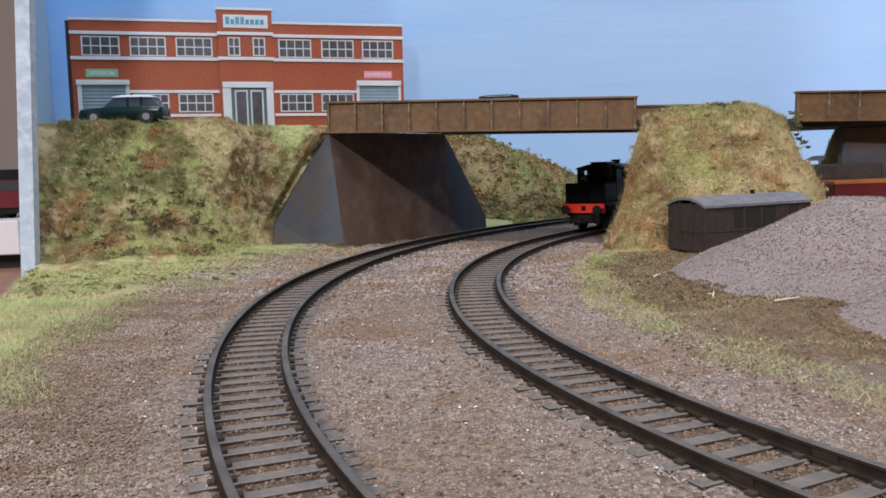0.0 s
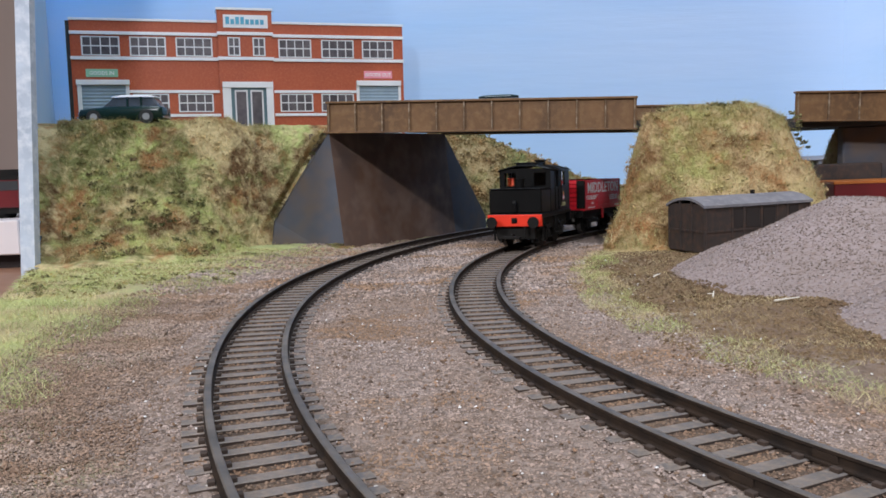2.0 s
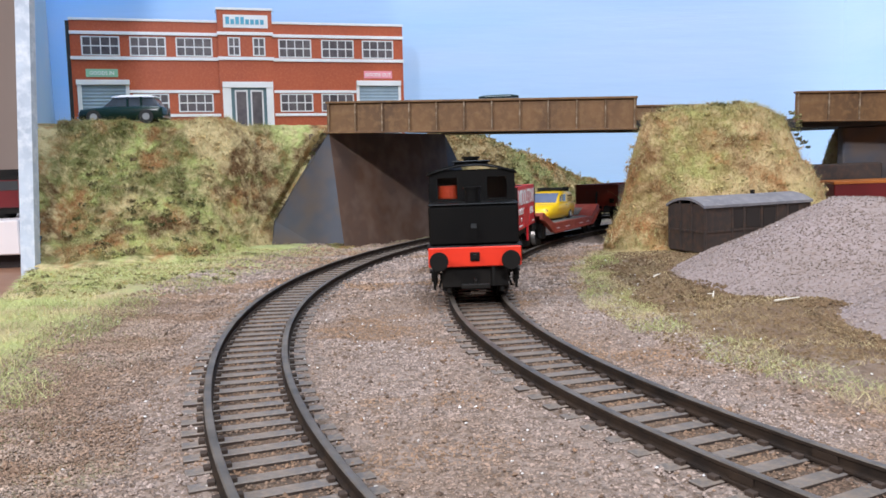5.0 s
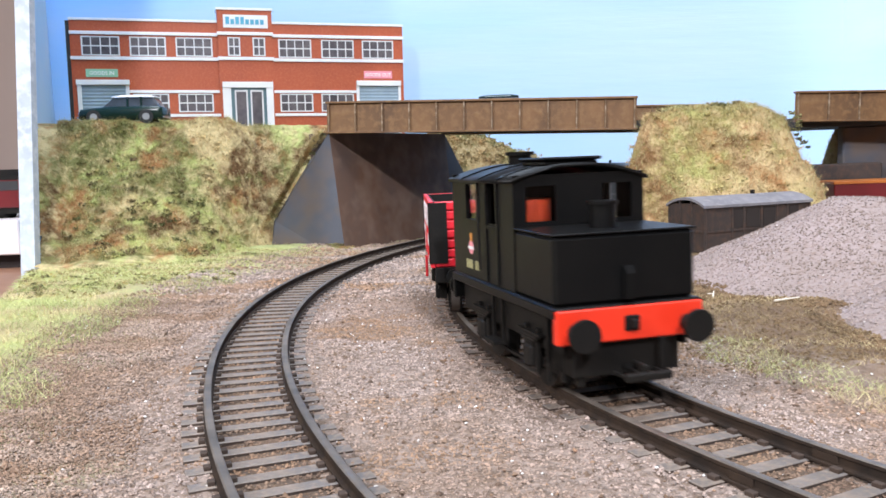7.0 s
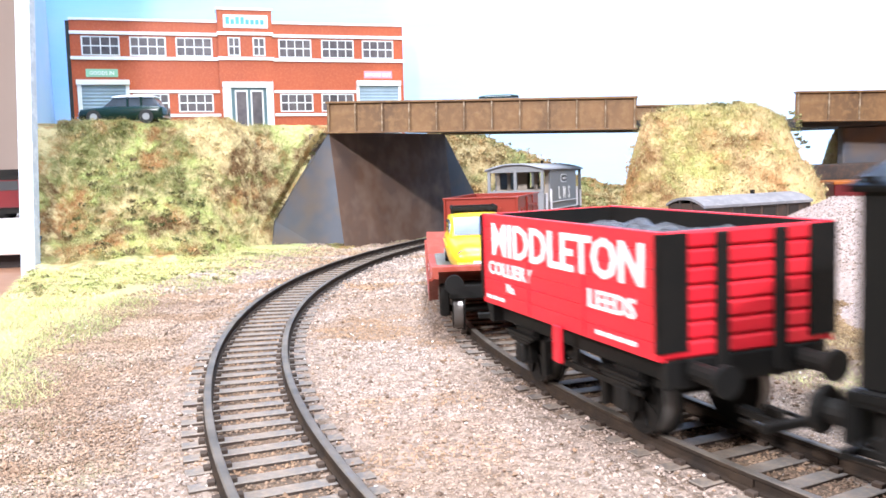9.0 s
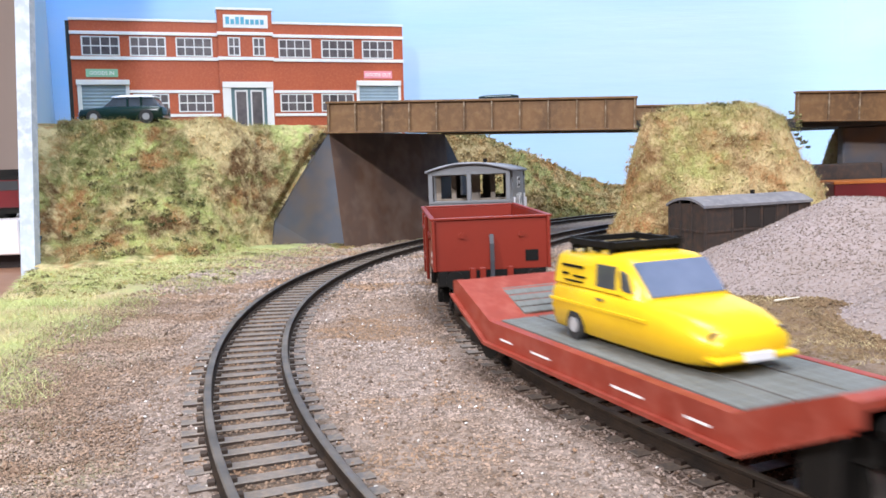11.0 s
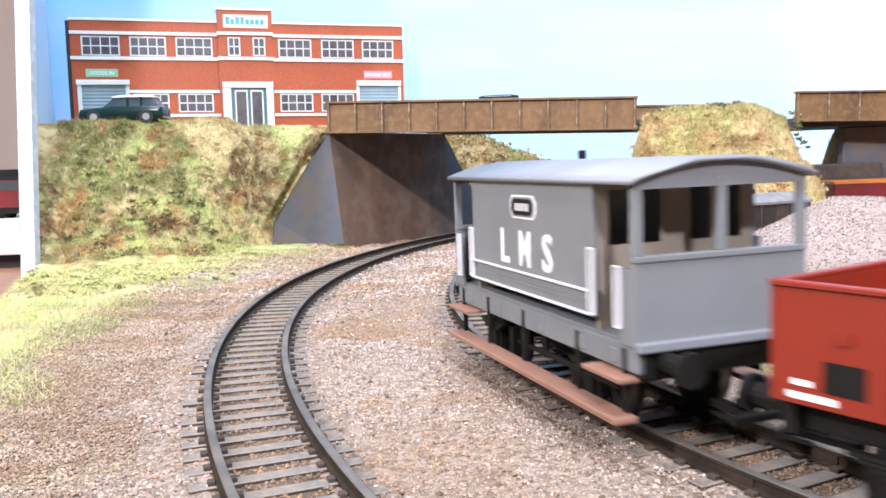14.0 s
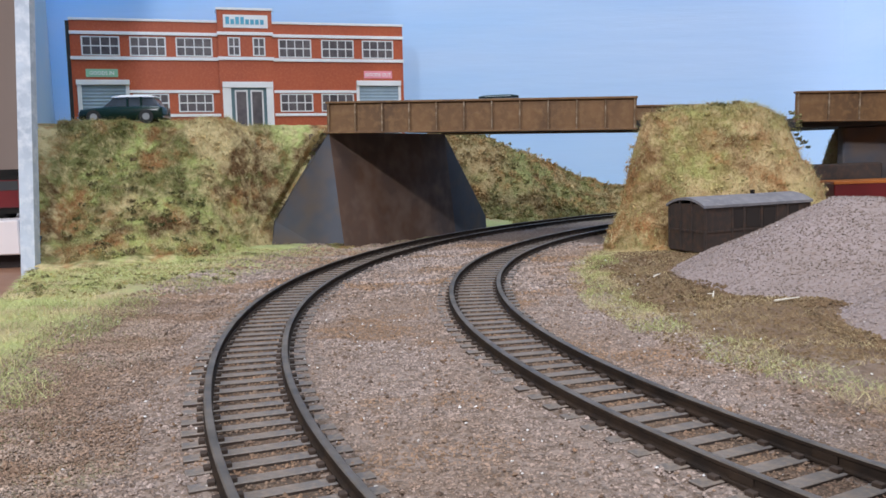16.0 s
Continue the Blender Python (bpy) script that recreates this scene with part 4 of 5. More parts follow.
LETTER_SIDE = Matrix.Rotation(radians(90), 4, "X")


def make_loco():
    v = thing("shunting_locomotive", "black four-wheeled steam shunter with red buffer beams", "locomotive")
    part("footplate", box(-31, 29.6, -14.4, 14.4, 15.2, 17.4, 0.3), "loco_black", v)
    part("bonnet", box(9.7, 28.4, -14.0, 14.0, 17.4, 29.9, 0.7), "loco_black", v)
    part("bonnet_top", box(9.7, 28.6, -14.15, 14.15, 29.9, 30.3, 0.15), "loco_black", v)
    W = 14.1
    eyes = [(-11.4, -5.0, 31.2, 38.2), (5.0, 11.4, 31.2, 38.2)]
    for name_, x0, x1 in (("cab_front", 8.7, 9.7), ("cab_rear", -30.4, -29.4)):
        wall = part(name_, pierced("x", x0, x1, -W, W, 17.6, 40.4, eyes), "loco_black", v)
        for y0, y1, za, zb in eyes:
            part("pane", box((x0 + x1) / 2 - 0.15, (x0 + x1) / 2 + 0.15, y0, y1, za, zb), "cab_glass", wall, "glazed cab window")
    for s in (-1, 1):
        y0, y1 = sorted((s * (W - 0.9), s * W))
        wall = part("cab_side", pierced("y", y0, y1, -29.4, 8.7, 17.6, 39.8, [(-19.3, -12.2, 30.6, 38.4), (-5.6, -0.2, 30.2, 39.0)]), "loco_black", v)
        part("pane", box(-19.3, -12.2, (y0 + y1) / 2 - 0.15, (y0 + y1) / 2 + 0.15, 30.6, 38.4), "cab_glass", wall, "glazed cab window")
        yo0, yo1 = sorted((s * W, s * (W + 0.35)))
        part("beading", boxes([(-6.6, -5.8, yo0, yo1, 17.8, 39.6), (0.2, 1.0, yo0, yo1, 17.8, 39.6), (-5.8, 0.2, yo0, yo1, 29.2, 29.8)]), "loco_black", v)
        part("window_rim", boxes([(-20.0, -19.3, yo0, yo1, 30.0, 39.0), (-12.2, -11.5, yo0, yo1, 30.0, 39.0), (-19.3, -12.2, yo0, yo1, 30.0, 30.6), (-19.3, -12.2, yo0, yo1, 38.4, 39.0)]), "loco_black", v)
        part("side_rib", boxes([(-30.5, 29.4, *sorted((s * 14.4, s * 14.8)), 16.2, 17.1)]), "loco_black", v)
        part("handrail", cyl((-9.0, s * (W + 0.9), 20.0), "z", 0.3, 16, 8), "under", v)
        part("frame_plate", boxes([(-29, 28, *sorted((s * 11.4, s * 12.4)), 8.8, 15.2)]), "under", v)
        for x in (-13, 15):
            guard = part("axle_guard", boxes([(x - 3.4, x - 2.2, *sorted((s * 12.4, s * 13.4)), 3.6, 12), (x + 2.2, x + 3.4, *sorted((s * 12.4, s * 13.4)), 3.6, 12)], 0.15), "under", v)
            part("axle_box", box(x - 2.1, x + 2.1, *sorted((s * 12.4, s * 14.3)), 4.4, 8.6, 0.5), "under", guard)
            part("leaf_spring", boxes([(x - 5.6 + k * 1.1, x + 5.6 - k * 1.1, *sorted((s * 12.6, s * 13.9)), 10.6 - k * 0.6, 11.1 - k * 0.6) for k in range(4)]), "under", guard)
        part("brake_rod", boxes([(-20, 22, *sorted((s * 11.2, s * 11.8)), 3.4, 4.0)]), "under", v)
        for x in (-21, -5.5, 7.2, 23.5):
            part("brake_shoe", boxes([(x - 0.7, x + 0.7, *sorted((s * 8.0, s * 10.6)), 2.6, 10.5)], 0.2), "under", v)
        part("sand_pipe", boxes([(22.6, 23.4, *sorted((s * 12.6, s * 13.4)), 3.0, 15.2)]), "under", v)
        part("step", boxes([(-6.2, 0.2, *sorted((s * 12.8, s * 15.6)), 5.4, 6.1), (-6.2, -5.5, *sorted((s * 12.9, s * 13.6)), 6.1, 15.2), (-0.5, 0.2, *sorted((s * 12.9, s * 13.6)), 6.1, 15.2)]), "under", v)
    part("cab_floor", box(-29.4, 8.7, -13.1, 13.1, 17.6, 19), "under", v)
    part("roof", extrude(arch(14.9, 39.5, 3.0, 0.7), -31.4, 10.4), "loco_black", v, smooth=True)
    for x in (-20.5, -8.8, 3.0):
        part("roof_strip", extrude(arch(14.95, 39.75, 3.0, 0.4), x - 0.3, x + 0.3), "loco_black", v)
    part("roof_vent", boxes([(-6, 6.4, -5.8, 5.8, 42.0, 43.0), (-6.8, 7.2, -6.4, 6.4, 43.0, 43.7)], 0.3), "loco_black", v)
    ch = part("chimney", cyl((-22, 0, 41.6), "z", 2.7, 3.0, 24), "loco_black", v)
    part("chimney_cap", cyl((-22, 0, 44.4), "z", 3.4, 0.8, 24), "loco_black", ch)
    pipe = part("vent_pipe", cyl((19.6, 0, 30.2), "z", 2.5, 4.6, 24), "loco_black", v)
    part("vent_cap", cyl((19.6, 0, 34.6), "z", 2.9, 0.7, 24), "loco_black", pipe)
    iron = extrude([(28.4, 18.2), (30.0, 18.2), (30.2, 22.8), (29.5, 24.2), (28.7, 23.8)], -0.9, 0.9, "y")
    part("lamp_iron", iron, "loco_black", v)
    part("boiler", cyl((2.5, -7.6, 19), "z", 4.2, 16.5, 24), "fire_red", v, "red painted boiler inside the cab")
    # black block added for the deep shade below the front beam
    part("shade_block", box(18, 28, -10.4, 10.4, 4.2, 15.2, 0.3), "under", v)
    part("partition", boxes([(-9.6, -9.0, -13.0, 13.0, 19, 39.4)]), "under", v, "dark partition across the cab")
    for x0, x1, way in ((28.4, 30.2, 1), (-32.2, -30.4, -1)):
        bb = part("buffer_beam", box(x0, x1, -14.4, 14.4, 10.9, 17.0, 0.25), "beam_red" if way > 0 else "loco_black", v, "bright red buffer beam" if way > 0 else "black rear buffer beam")
        xe = x1 if way > 0 else x0
        hook = part("draw_hook", boxes([(min(xe, xe + way * 0.4), max(xe, xe + way * 0.4), -1.5, 1.5, 12.6, 15.4), (min(xe, xe + way * 1.8), max(xe, xe + way * 1.8), -0.6, 0.6, 13.2, 14.8)], 0.2), "under", bb)
        for y in (-11.0, 11.0):
            buffer(v, xe, y, 13.2, way, 4.0, 2.9)
        part("pipe", boxes([(min(xe, xe + way), max(xe, xe + way), 5.2, 6.0, 5, 11)]), "under", v)
        coupling(v, xe - way * 4, way)
    for x0 in (25, -29):
        for y0 in (-9, 7.8):
            part("guard_iron", box(x0, x0 + 2.4, y0, y0 + 1.2, 2.4, 10.8, 0.2), "under", v)
    wheelset(v, -13, 6.4, 0)
    wheelset(v, 15, 6.4, 0)
    for s in (-1, 1):
        yy = sorted((s * W, s * (W + 0.12)))
        part("emblem", cyl((-17.2, s * W - (0.12 if s < 0 else 0), 24.2), "y", 1.5, 0.12, 20), "sign_pink", v, "round pink and gold emblem")
        part("emblem_band", boxes([(-19.0, -15.4, *sorted((s * W, s * (W + 0.2))), 23.8, 24.5)]), "letter", v)
        part("emblem_top", boxes([(-18.0, -16.4, *yy, 25.6, 27.4)], 0.05), "gold", v, "gold beast of the emblem")
        part("number_bars", boxes([(-20.8 + k * 1.55, -19.8 + k * 1.55, *yy, 19.4, 21.4) for k in range(6) if k != 3]), "cream", v, "cream number bars")
    return v


def open_box(parent, half, w, z0, z1, mat, thick=1.0):
    part("side", box(-half, half, -w, -w + thick, z0, z1, 0.12), mat, parent)
    part("side", box(-half, half, w - thick, w, z0, z1, 0.12), mat, parent)
    part("end", box(half - thick, half, -w + thick, w - thick, z0, z1, 0.12), mat, parent)
    part("end", box(-half, -half + thick, -w + thick, w - thick, z0, z1, 0.12), mat, parent)


def make_private_wagon():
    v = thing("open_wagon", "bright red seven-plank coal wagon with white lettering", "wagon")
    half, w, z0, z1 = 30.9, 15.6, 14.5, 32.8
    n, hgt = 7, (32.8 - 14.5) / 7
    for k in range(n):
        za, zb = z0 + k * hgt + 0.04, z0 + (k + 1) * hgt - 0.03
        for s in (-1, 1):
            part("plank", box(-half, half, *sorted((s * w, s * (w - 1.2))), za, zb, 0.06), "wagon_red", v)
        for s in (-1, 1):
            part("end_plank", box(*sorted((s * half, s * (half - 1.2))), -w + 1.3, w - 1.3, za + 0.06, zb - 0.06, 0.4), "wagon_red", v)
    part("lining", boxes([(-half + 1.2, half - 1.2, -w + 1.2, -w + 1.8, z0, z1 - 0.2), (-half + 1.2, half - 1.2, w - 1.8, w - 1.2, z0, z1 - 0.2), (half - 1.8, half - 1.2, -w + 1.8, w - 1.8, z0, z1 - 0.2), (-half + 1.2, -half + 1.8, -w + 1.8, w - 1.8, z0, z1 - 0.2)]), "under", v, "black inner lining")
    for s in (-1, 1):
        for e in (-1, 1):
            part("corner_plate", boxes([(*sorted((e * (half - 0.7), e * (half + 0.35))), *sorted((s * w, s * (w + 0.35))), z0 + 1.2, z1 - 0.3), (*sorted((e * half, e * (half + 0.35))), *sorted((s * (w - 4.8), s * (w + 0.35))), z0 + 1.2, z1 - 0.3)], 0.05), "under", v, "black corner plate")
        for y in (-5.2, 5.2):
            part("end_post", boxes([(*sorted((s * half, s * (half + 1.0))), y - 1.0, y + 1.0, z0 - 3, z1 - 0.4)], 0.15), "under", v)
        part("door_stop", boxes([(0.8, 3.2, *sorted((s * (w + 0.1), s * (w + 0.9))), 8.6, 15.0)], 0.15), "wagon_red", v)
        for x in (-10, 10):
            part("strap", boxes([(x - 0.5, x + 0.5, *sorted((s * w, s * (w + 0.2))), z0 + 0.4, z1 - 8)]), "wagon_red", v)
        y = s * (w + 0.12)
        rot = mm(0, y, 0) if s < 0 else mm(0, y, 0, 0, 0, 180)
        for words, size, x, z, st in (("MIDDLETON", 8.8, 1.0, 24.9, 1.07), ("COLLIERY", 3.6, -18, 20.9, 1.2), ("LEEDS", 4.2, 18.5, 19.8, 1.2), ("No.", 2.4, -17.5, 17.9, 1.0)):
            text_part("lettering", words, size, "letter", v, rot @ mm(x, 0, z) @ LETTER_SIDE, st, 0.05)
        for x0 in (-29, -26, -23, 14, 17, 20, 23):
            part("small_lettering", box(x0, x0 + 2.2, *sorted((s * w, s * (w + 0.08))), 15.7, 16.4), "letter", v)
    def lump_h(x, y):
        return 28.6 + 1.6 * bumps(x, y, 9, 4) + 1.5 * bumps(x, y, 3.2, 7) + 1.5 * (1 - (x / 30) ** 2)
    vs, fs = height_mesh(lump_h, -half + 1.6, half - 1.6, -w + 1.6, w - 1.6, 1.0)
    me = bpy.data.meshes.new("coal_load")
    me.from_pydata(vs, [], fs)
    me.materials.append(M["coal"])
    load = new("coal_load", me)
    load.parent = v
    load["label"] = "grey-black lumpy coal load"
    underframe(v, half, 36)
    for e in (-1, 1):
        for y in (-9.5, 9.5):
            buffer(v, e * half, y, 12.6, e, 6.6, 2.3)
        coupling(v, e * (half - 2), e)
    return v


def make_low_wagon():
    v = thing("well_wagon", "faded red machinery well wagon with grey plank deck", "wagon")
    half, w = 55, 15.2
    prof = [(-half, 14), (-half, 17), (-half + 2, 17.4), (-36, 10.8), (36, 10.8), (half - 2, 17.4), (half, 17), (half, 14), (38, 6), (-38, 6)]
    part("side_frame", extrude(prof, -w, -w + 1.6, "y"), "low_red", v)
    part("side_frame", extrude(prof, w - 1.6, w, "y"), "low_red", v)
    part("deck_plate", extrude([(-half, 15.8), (-half, 17), (-half + 2, 17.3), (-36, 10.6), (36, 10.6), (half - 2, 17.3), (half, 17), (half, 15.8), (35, 9), (-35, 9)], -w + 1.6, w - 1.6, "y"), "low_red", v)
    part("side_flange", extrude([(-half, 13.6), (-half, 14.2), (-37.6, 6.4), (37.6, 6.4), (half, 14.2), (half, 13.6), (38, 5.7), (-38, 5.7)], -w - 0.9, -w, "y"), "low_red", v)
    part("side_flange", extrude([(-half, 13.6), (-half, 14.2), (-37.6, 6.4), (37.6, 6.4), (half, 14.2), (half, 13.6), (38, 5.7), (-38, 5.7)], w, w + 0.9, "y"), "low_red", v)
    for k in range(24):
        x = -35.5 + k * 2.97
        for y0, y1 in ((-12.8, -4.9), (-4.3, 4.3), (4.9, 12.8)):
            part("deck_plank", box(x, x + 2.75, y0, y1, 10.5, 10.95, 0.08), "deck_grey", v)
    for e in (-1, 1):
        for k in range(6):
            x = e * (38.5 + k * 2.6)
            z = 10.8 + (abs(x) - 36) * 6.6 / 19
            pl = part("ramp_plank", box(-1.15, 1.15, -6.5, 6.5, -0.2, 0.35, 0.08), "deck_grey", v)
            pl.matrix_local = mm(x, 0, z, 0, -e * 19.2, 0)
    for s in (-1, 1):
        for x0, x1 in ((-31, -26), (-18, -11), (9, 17), (27, 32)):
            part("white_bar", box(x0, x1, *sorted((s * w, s * (w + 0.12))), 7.8, 8.15), "letter", v, "white bar of small lettering")
    for x0, x1 in ((-half + 1, -45), (45, half - 1)):
        part("bogie_frame", box(x0, x1, -11, 11, 8.5, 12, 0.2), "under", v)
    for x in (-48, 48):
        for s in (-1, 1):
            part("axle_box", box(x - 3, x + 3, *sorted((s * 10.8, s * 13.4)), 3.6, 11.5, 0.4), "under", v)
        wheelset(v, x, 5.2, 0)
    for e in (-1, 1):
        for y in (-10, 10):
            buffer(v, e * half, y, 13.4, e, 7, 2.4)
        coupling(v, e * (half - 2), e)
    return v


def make_mineral_wagon():
    v = thing("open_wagon", "bauxite red steel-bodied open mineral wagon, empty", "wagon")
    half, w, z0, z1 = 32.8, 15.8, 14.4, 28.0
    open_box(v, half, w, z0, z1, "bauxite", 0.9)
    part("floor", box(-half + 0.9, half - 0.9, -w + 0.9, w - 0.9, z0, z0 + 0.8), "bauxite", v)
    part("top_rim", boxes([(-half - 0.5, half + 0.5, -w - 0.5, -w + 0.9, z1, z1 + 0.7), (-half - 0.5, half + 0.5, w - 0.9, w + 0.5, z1, z1 + 0.7), (half - 0.9, half + 0.5, -w + 0.9, w - 0.9, z1, z1 + 0.7), (-half - 0.5, -half + 0.9, -w + 0.9, w - 0.9, z1, z1 + 0.7)], 0.15), "bauxite", v)
    for s in (-1, 1):
        for x in (-9, 9):
            part("door_post", boxes([(x - 1.2, x + 1.2, *sorted((s * w, s * (w + 0.9))), 9.5, z1)], 0.2), "bauxite", v)
        part("door", boxes([(-7.6, 7.6, *sorted((s * w, s * (w + 0.45))), 15.4, 27.4)], 0.15), "bauxite", v)
        part("door_bar", boxes([(-9, 9, *sorted((s * (w + 0.4), s * (w + 1.1))), 23.6, 24.5), (-9, 9, *sorted((s * (w + 0.4), s * (w + 0.9))), 14.4, 15.2)], 0.15), "bauxite", v)
        for x in (-24, -16, 16, 24):
            part("boss", cyl((x, s * w - (0.45 if s < 0 else 0), 23), "y", 0.9, 0.45, 12), "bauxite", v)
        part("black_panel", box(-26.5, -21.5, *sorted((s * w, s * (w + 0.1))), 16.4, 20), "under", v, "black data panel")
        for x0, x1, za, zb in ((26, 29.5, 18, 19.2), (26, 29.5, 16.4, 17.0), (-31, -25, 15.1, 15.9), (-30.4, -28, 16.7, 17.4)):
            part("white_bar", box(x0, x1, *sorted((s * w, s * (w + 0.1))), za, zb), "letter", v, "white bar of small lettering")
    for e in (-1, 1):
        xx = sorted((e * half, e * (half + 0.6)))
        for y in (-15.8, 15.0):
            part("corner_angle", box(*xx, y, y + 0.8, z0, z1, 0.1), "bauxite", v)
        for y in (-8, 8):
            part("boss", cyl((e * half - (0.6 if e < 0 else 0), y, 23.8), "x", 0.8, 0.6, 12), "bauxite", v)
        part("end_panel", boxes([(*sorted((e * half, e * (half + 0.15))), 9, 12.5, 16.4, 19.4)]), "under", v, "black data panel")
        part("brake_pipe", extrude([(e * (half + a), b) for a, b in ((0.2, 10.6), (1.1, 10.6), (1.2, 17), (0.9, 21.5), (0.2, 23.9), (-0.3, 24.1), (0.0, 23.2), (0.35, 21), (0.5, 17))], -0.55, 0.55, "y"), "pipe_grey", v, "grey-black brake pipe")
        part("end_bracket", boxes([(*sorted((e * half, e * (half + 1))), y, y + 1.6, 11.6, z0 + 0.8) for y in (-6, -3.4, 4)], 0.15), "bauxite", v)
        for y in (-10.5, 10.5):
            buffer(v, e * half, y, 12.8, e, 7, 2.4)
        coupling(v, e * (half - 2), e)
    underframe(v, half, 38, 14.4)
    return v


def make_brake_van():
    v = thing("brake_van", "grey goods brake van with white handrails and verandas", "brake van")
    half, w, z0, z1 = 38.4, 15.2, 15.6, 40.0
    cab = 26.6
    part("cabin_side", box(-cab, cab, -w, -w + 0.9, z0 + 3.2, z1, 0.1), "van_grey", v)
    part("cabin_side", box(-cab, cab, w - 0.9, w, z0 + 3.2, z1, 0.1), "van_grey", v)
    for e in (-1, 1):
        x0, x1 = sorted((e * cab, e * (cab - 0.9)))
        holes = [(a, b, 29.5, 38.2) for a, b in ((-12.4, -8.4), (-6.6, -2.6), (2.6, 6.6), (8.4, 12.4))]
        part("cabin_end", pierced("x", x0, x1, -14.3, 14.3, z0, 39.7, holes), "veranda", v, "tan cabin end with small windows")
        part("gable", extrude([(-14.3, 39.7), (14.3, 39.7)] + [(14.3 * (1 - 2 * i / 10), 39.85 + 2.3 * (1 - (1 - 2 * i / 10) ** 2)) for i in range(11)], x0, x1), "veranda", v)
        # veranda
        xo0, xo1 = sorted((e * (half - 0.9), e * half))
        part("veranda_end", boxes([(xo0, xo1, -w, w, z0, 28.0)], 0.1), "van_grey", v)
        part("veranda_rail", boxes([(xo0 - 0.3, xo1 + 0.3, -w, w, 28.0, 29.0)], 0.15), "van_grey", v)
        for y in (-w + 0.8, 0, w - 0.8):
            part("veranda_post", boxes([(xo0 - 0.1, xo1 + 0.1, y - 0.8, y + 0.8, 29.0, z1)], 0.12), "van_grey", v)
        part("header", extrude([(-w, 38.6), (w, 38.6)] + [(w * (1 - 2 * i / 10), z1 + 2.2 * (1 - (1 - 2 * i / 10) ** 2)) for i in range(11)], xo0, xo1), "van_grey", v)
        part("end_stripe", boxes([(*sorted((e * half, e * (half + 1.4))), -w, w, z0 - 0.6, z0 + 0.8)], 0.15), "roof_grey", v, "pale grey step across the end")
        for s in (-1, 1):
            yy = sorted((s * w, s * (w - 0.8)))
            part("veranda_side", boxes([(*sorted((e * (half - 4.2), e * (half - 0.9))), *yy, z0, 27.0)], 0.1), "van_grey", v)
            yo = sorted((s * (w + 0.2), s * (w + 0.8)))
            for xa, xb, za, zb in ((half - 4.8, half - 3.0, z0 + 2.4, 27.4), (cab - 1.0, cab + 0.9, z0 + 3.2, 29.4)):
                x0, x1 = sorted((e * xa, e * xb))
                part("grab_panel", boxes([(x0, x1, *sorted((s * w, s * (w + 0.3))), za, zb)], 0.1), "van_grey", v)
                part("handrail", boxes([(x0, x0 + 0.32, *yo, za, zb), (x1 - 0.32, x1, *yo, za, zb), (x0 + 0.32, x1 - 0.32, *yo, zb - 0.32, zb), (x0 + 0.32, x1 - 0.32, *yo, za, za + 0.32)], 0.08), "rail_white", v, "white handrail")
        for y in (-10.5, 10.5):
            buffer(v, e * half, y, 13.4, e, 7, 2.6)
        coupling(v, e * (half - 2), e)
    for s in (-1, 1):
        yo = sorted((s * w, s * (w + 0.7)))
        part("long_handrail", boxes([(-cab + 1, cab - 0.6, *yo, 22.2, 22.65)], 0.15), "rail_white", v, "white handrail")
        part("lower_handrail", boxes([(-cab - 0.4, cab + 0.2, *yo, 18.5, 18.95)], 0.15), "rail_white", v, "white handrail")
        part("side_plank_line", boxes([(-cab, cab, *sorted((s * w, s * (w + 0.25))), 20.2, 20.7)]), "van_grey", v)
        for e in (-1, 1):
            part("upper_step", box(*sorted((e * (half - 0.5), e * (half - 12))), *sorted((s * 13.6, s * 17.6)), 10.4, 11.2, 0.15), "step_brown", v, "brown wooden step")
        part("footboard", boxes([(-half + 1, half - 1, *sorted((s * 14.2, s * 18.2)), 4.2, 5.2)], 0.15), "step_brown", v, "long brown wooden footboard")
        for x in (-35, -20, -2, 20, 35):
            part("footboard_hanger", boxes([(x - 0.5, x + 0.5, *sorted((s * 14.2, s * 15.0)), 5.2, 15)]), "under", v)
        part("solebar_face", boxes([(-half, half, *sorted((s * 13.4, s * 14.8)), 11.6, z0)], 0.2), "van_grey", v)
        part("solebar_bolt", boxes([(x - 1, x + 1, *sorted((s * 14.8, s * 15.2)), 12.4, 14.6) for x in (-30, -14, 6, 22, 32)], 0.1), "van_grey", v)
        def oval(hw, hh, cut):
            return [(-hw + cut, 34.7 - hh), (hw - cut, 34.7 - hh), (hw, 34.7 - hh + cut), (hw, 34.7 + hh - cut), (hw - cut, 34.7 + hh), (-hw + cut, 34.7 + hh), (-hw, 34.7 + hh - cut), (-hw, 34.7 - hh + cut)]
        part("number_plate", extrude(oval(4.6, 1.5, 0.9), *sorted((s * w, s * (w + 0.3))), "y"), "under", v, "black oval plate with white border")
        part("plate_border", extrude(oval(5.7, 2.2, 1.2), *sorted((s * w, s * (w + 0.15))), "y"), "letter", v)
        part("plate_field", extrude(oval(5.25, 1.85, 1.05), *sorted((s * w, s * (w + 0.22))), "y"), "van_grey", v)
        for k in range(4):
            part("number_bar", box(-2.9 + k * 1.6, -1.9 + k * 1.6, *sorted((s * (w + 0.3), s * (w + 0.4))), 34.0, 35.4), "rail_white", v)
        rot = mm(0, s * (w + 0.15), 0) if s < 0 else mm(0, s * (w + 0.15), 0, 0, 0, 180)
        for ch, x, st in (("L", -9.0, 0.95), ("M", 0.6, 0.78), ("S", 10.2, 1.0)):
            text_part("lettering", ch, 9.2, "letter", v, rot @ mm(x, 0, 23.8) @ LETTER_SIDE, st, 0.06)
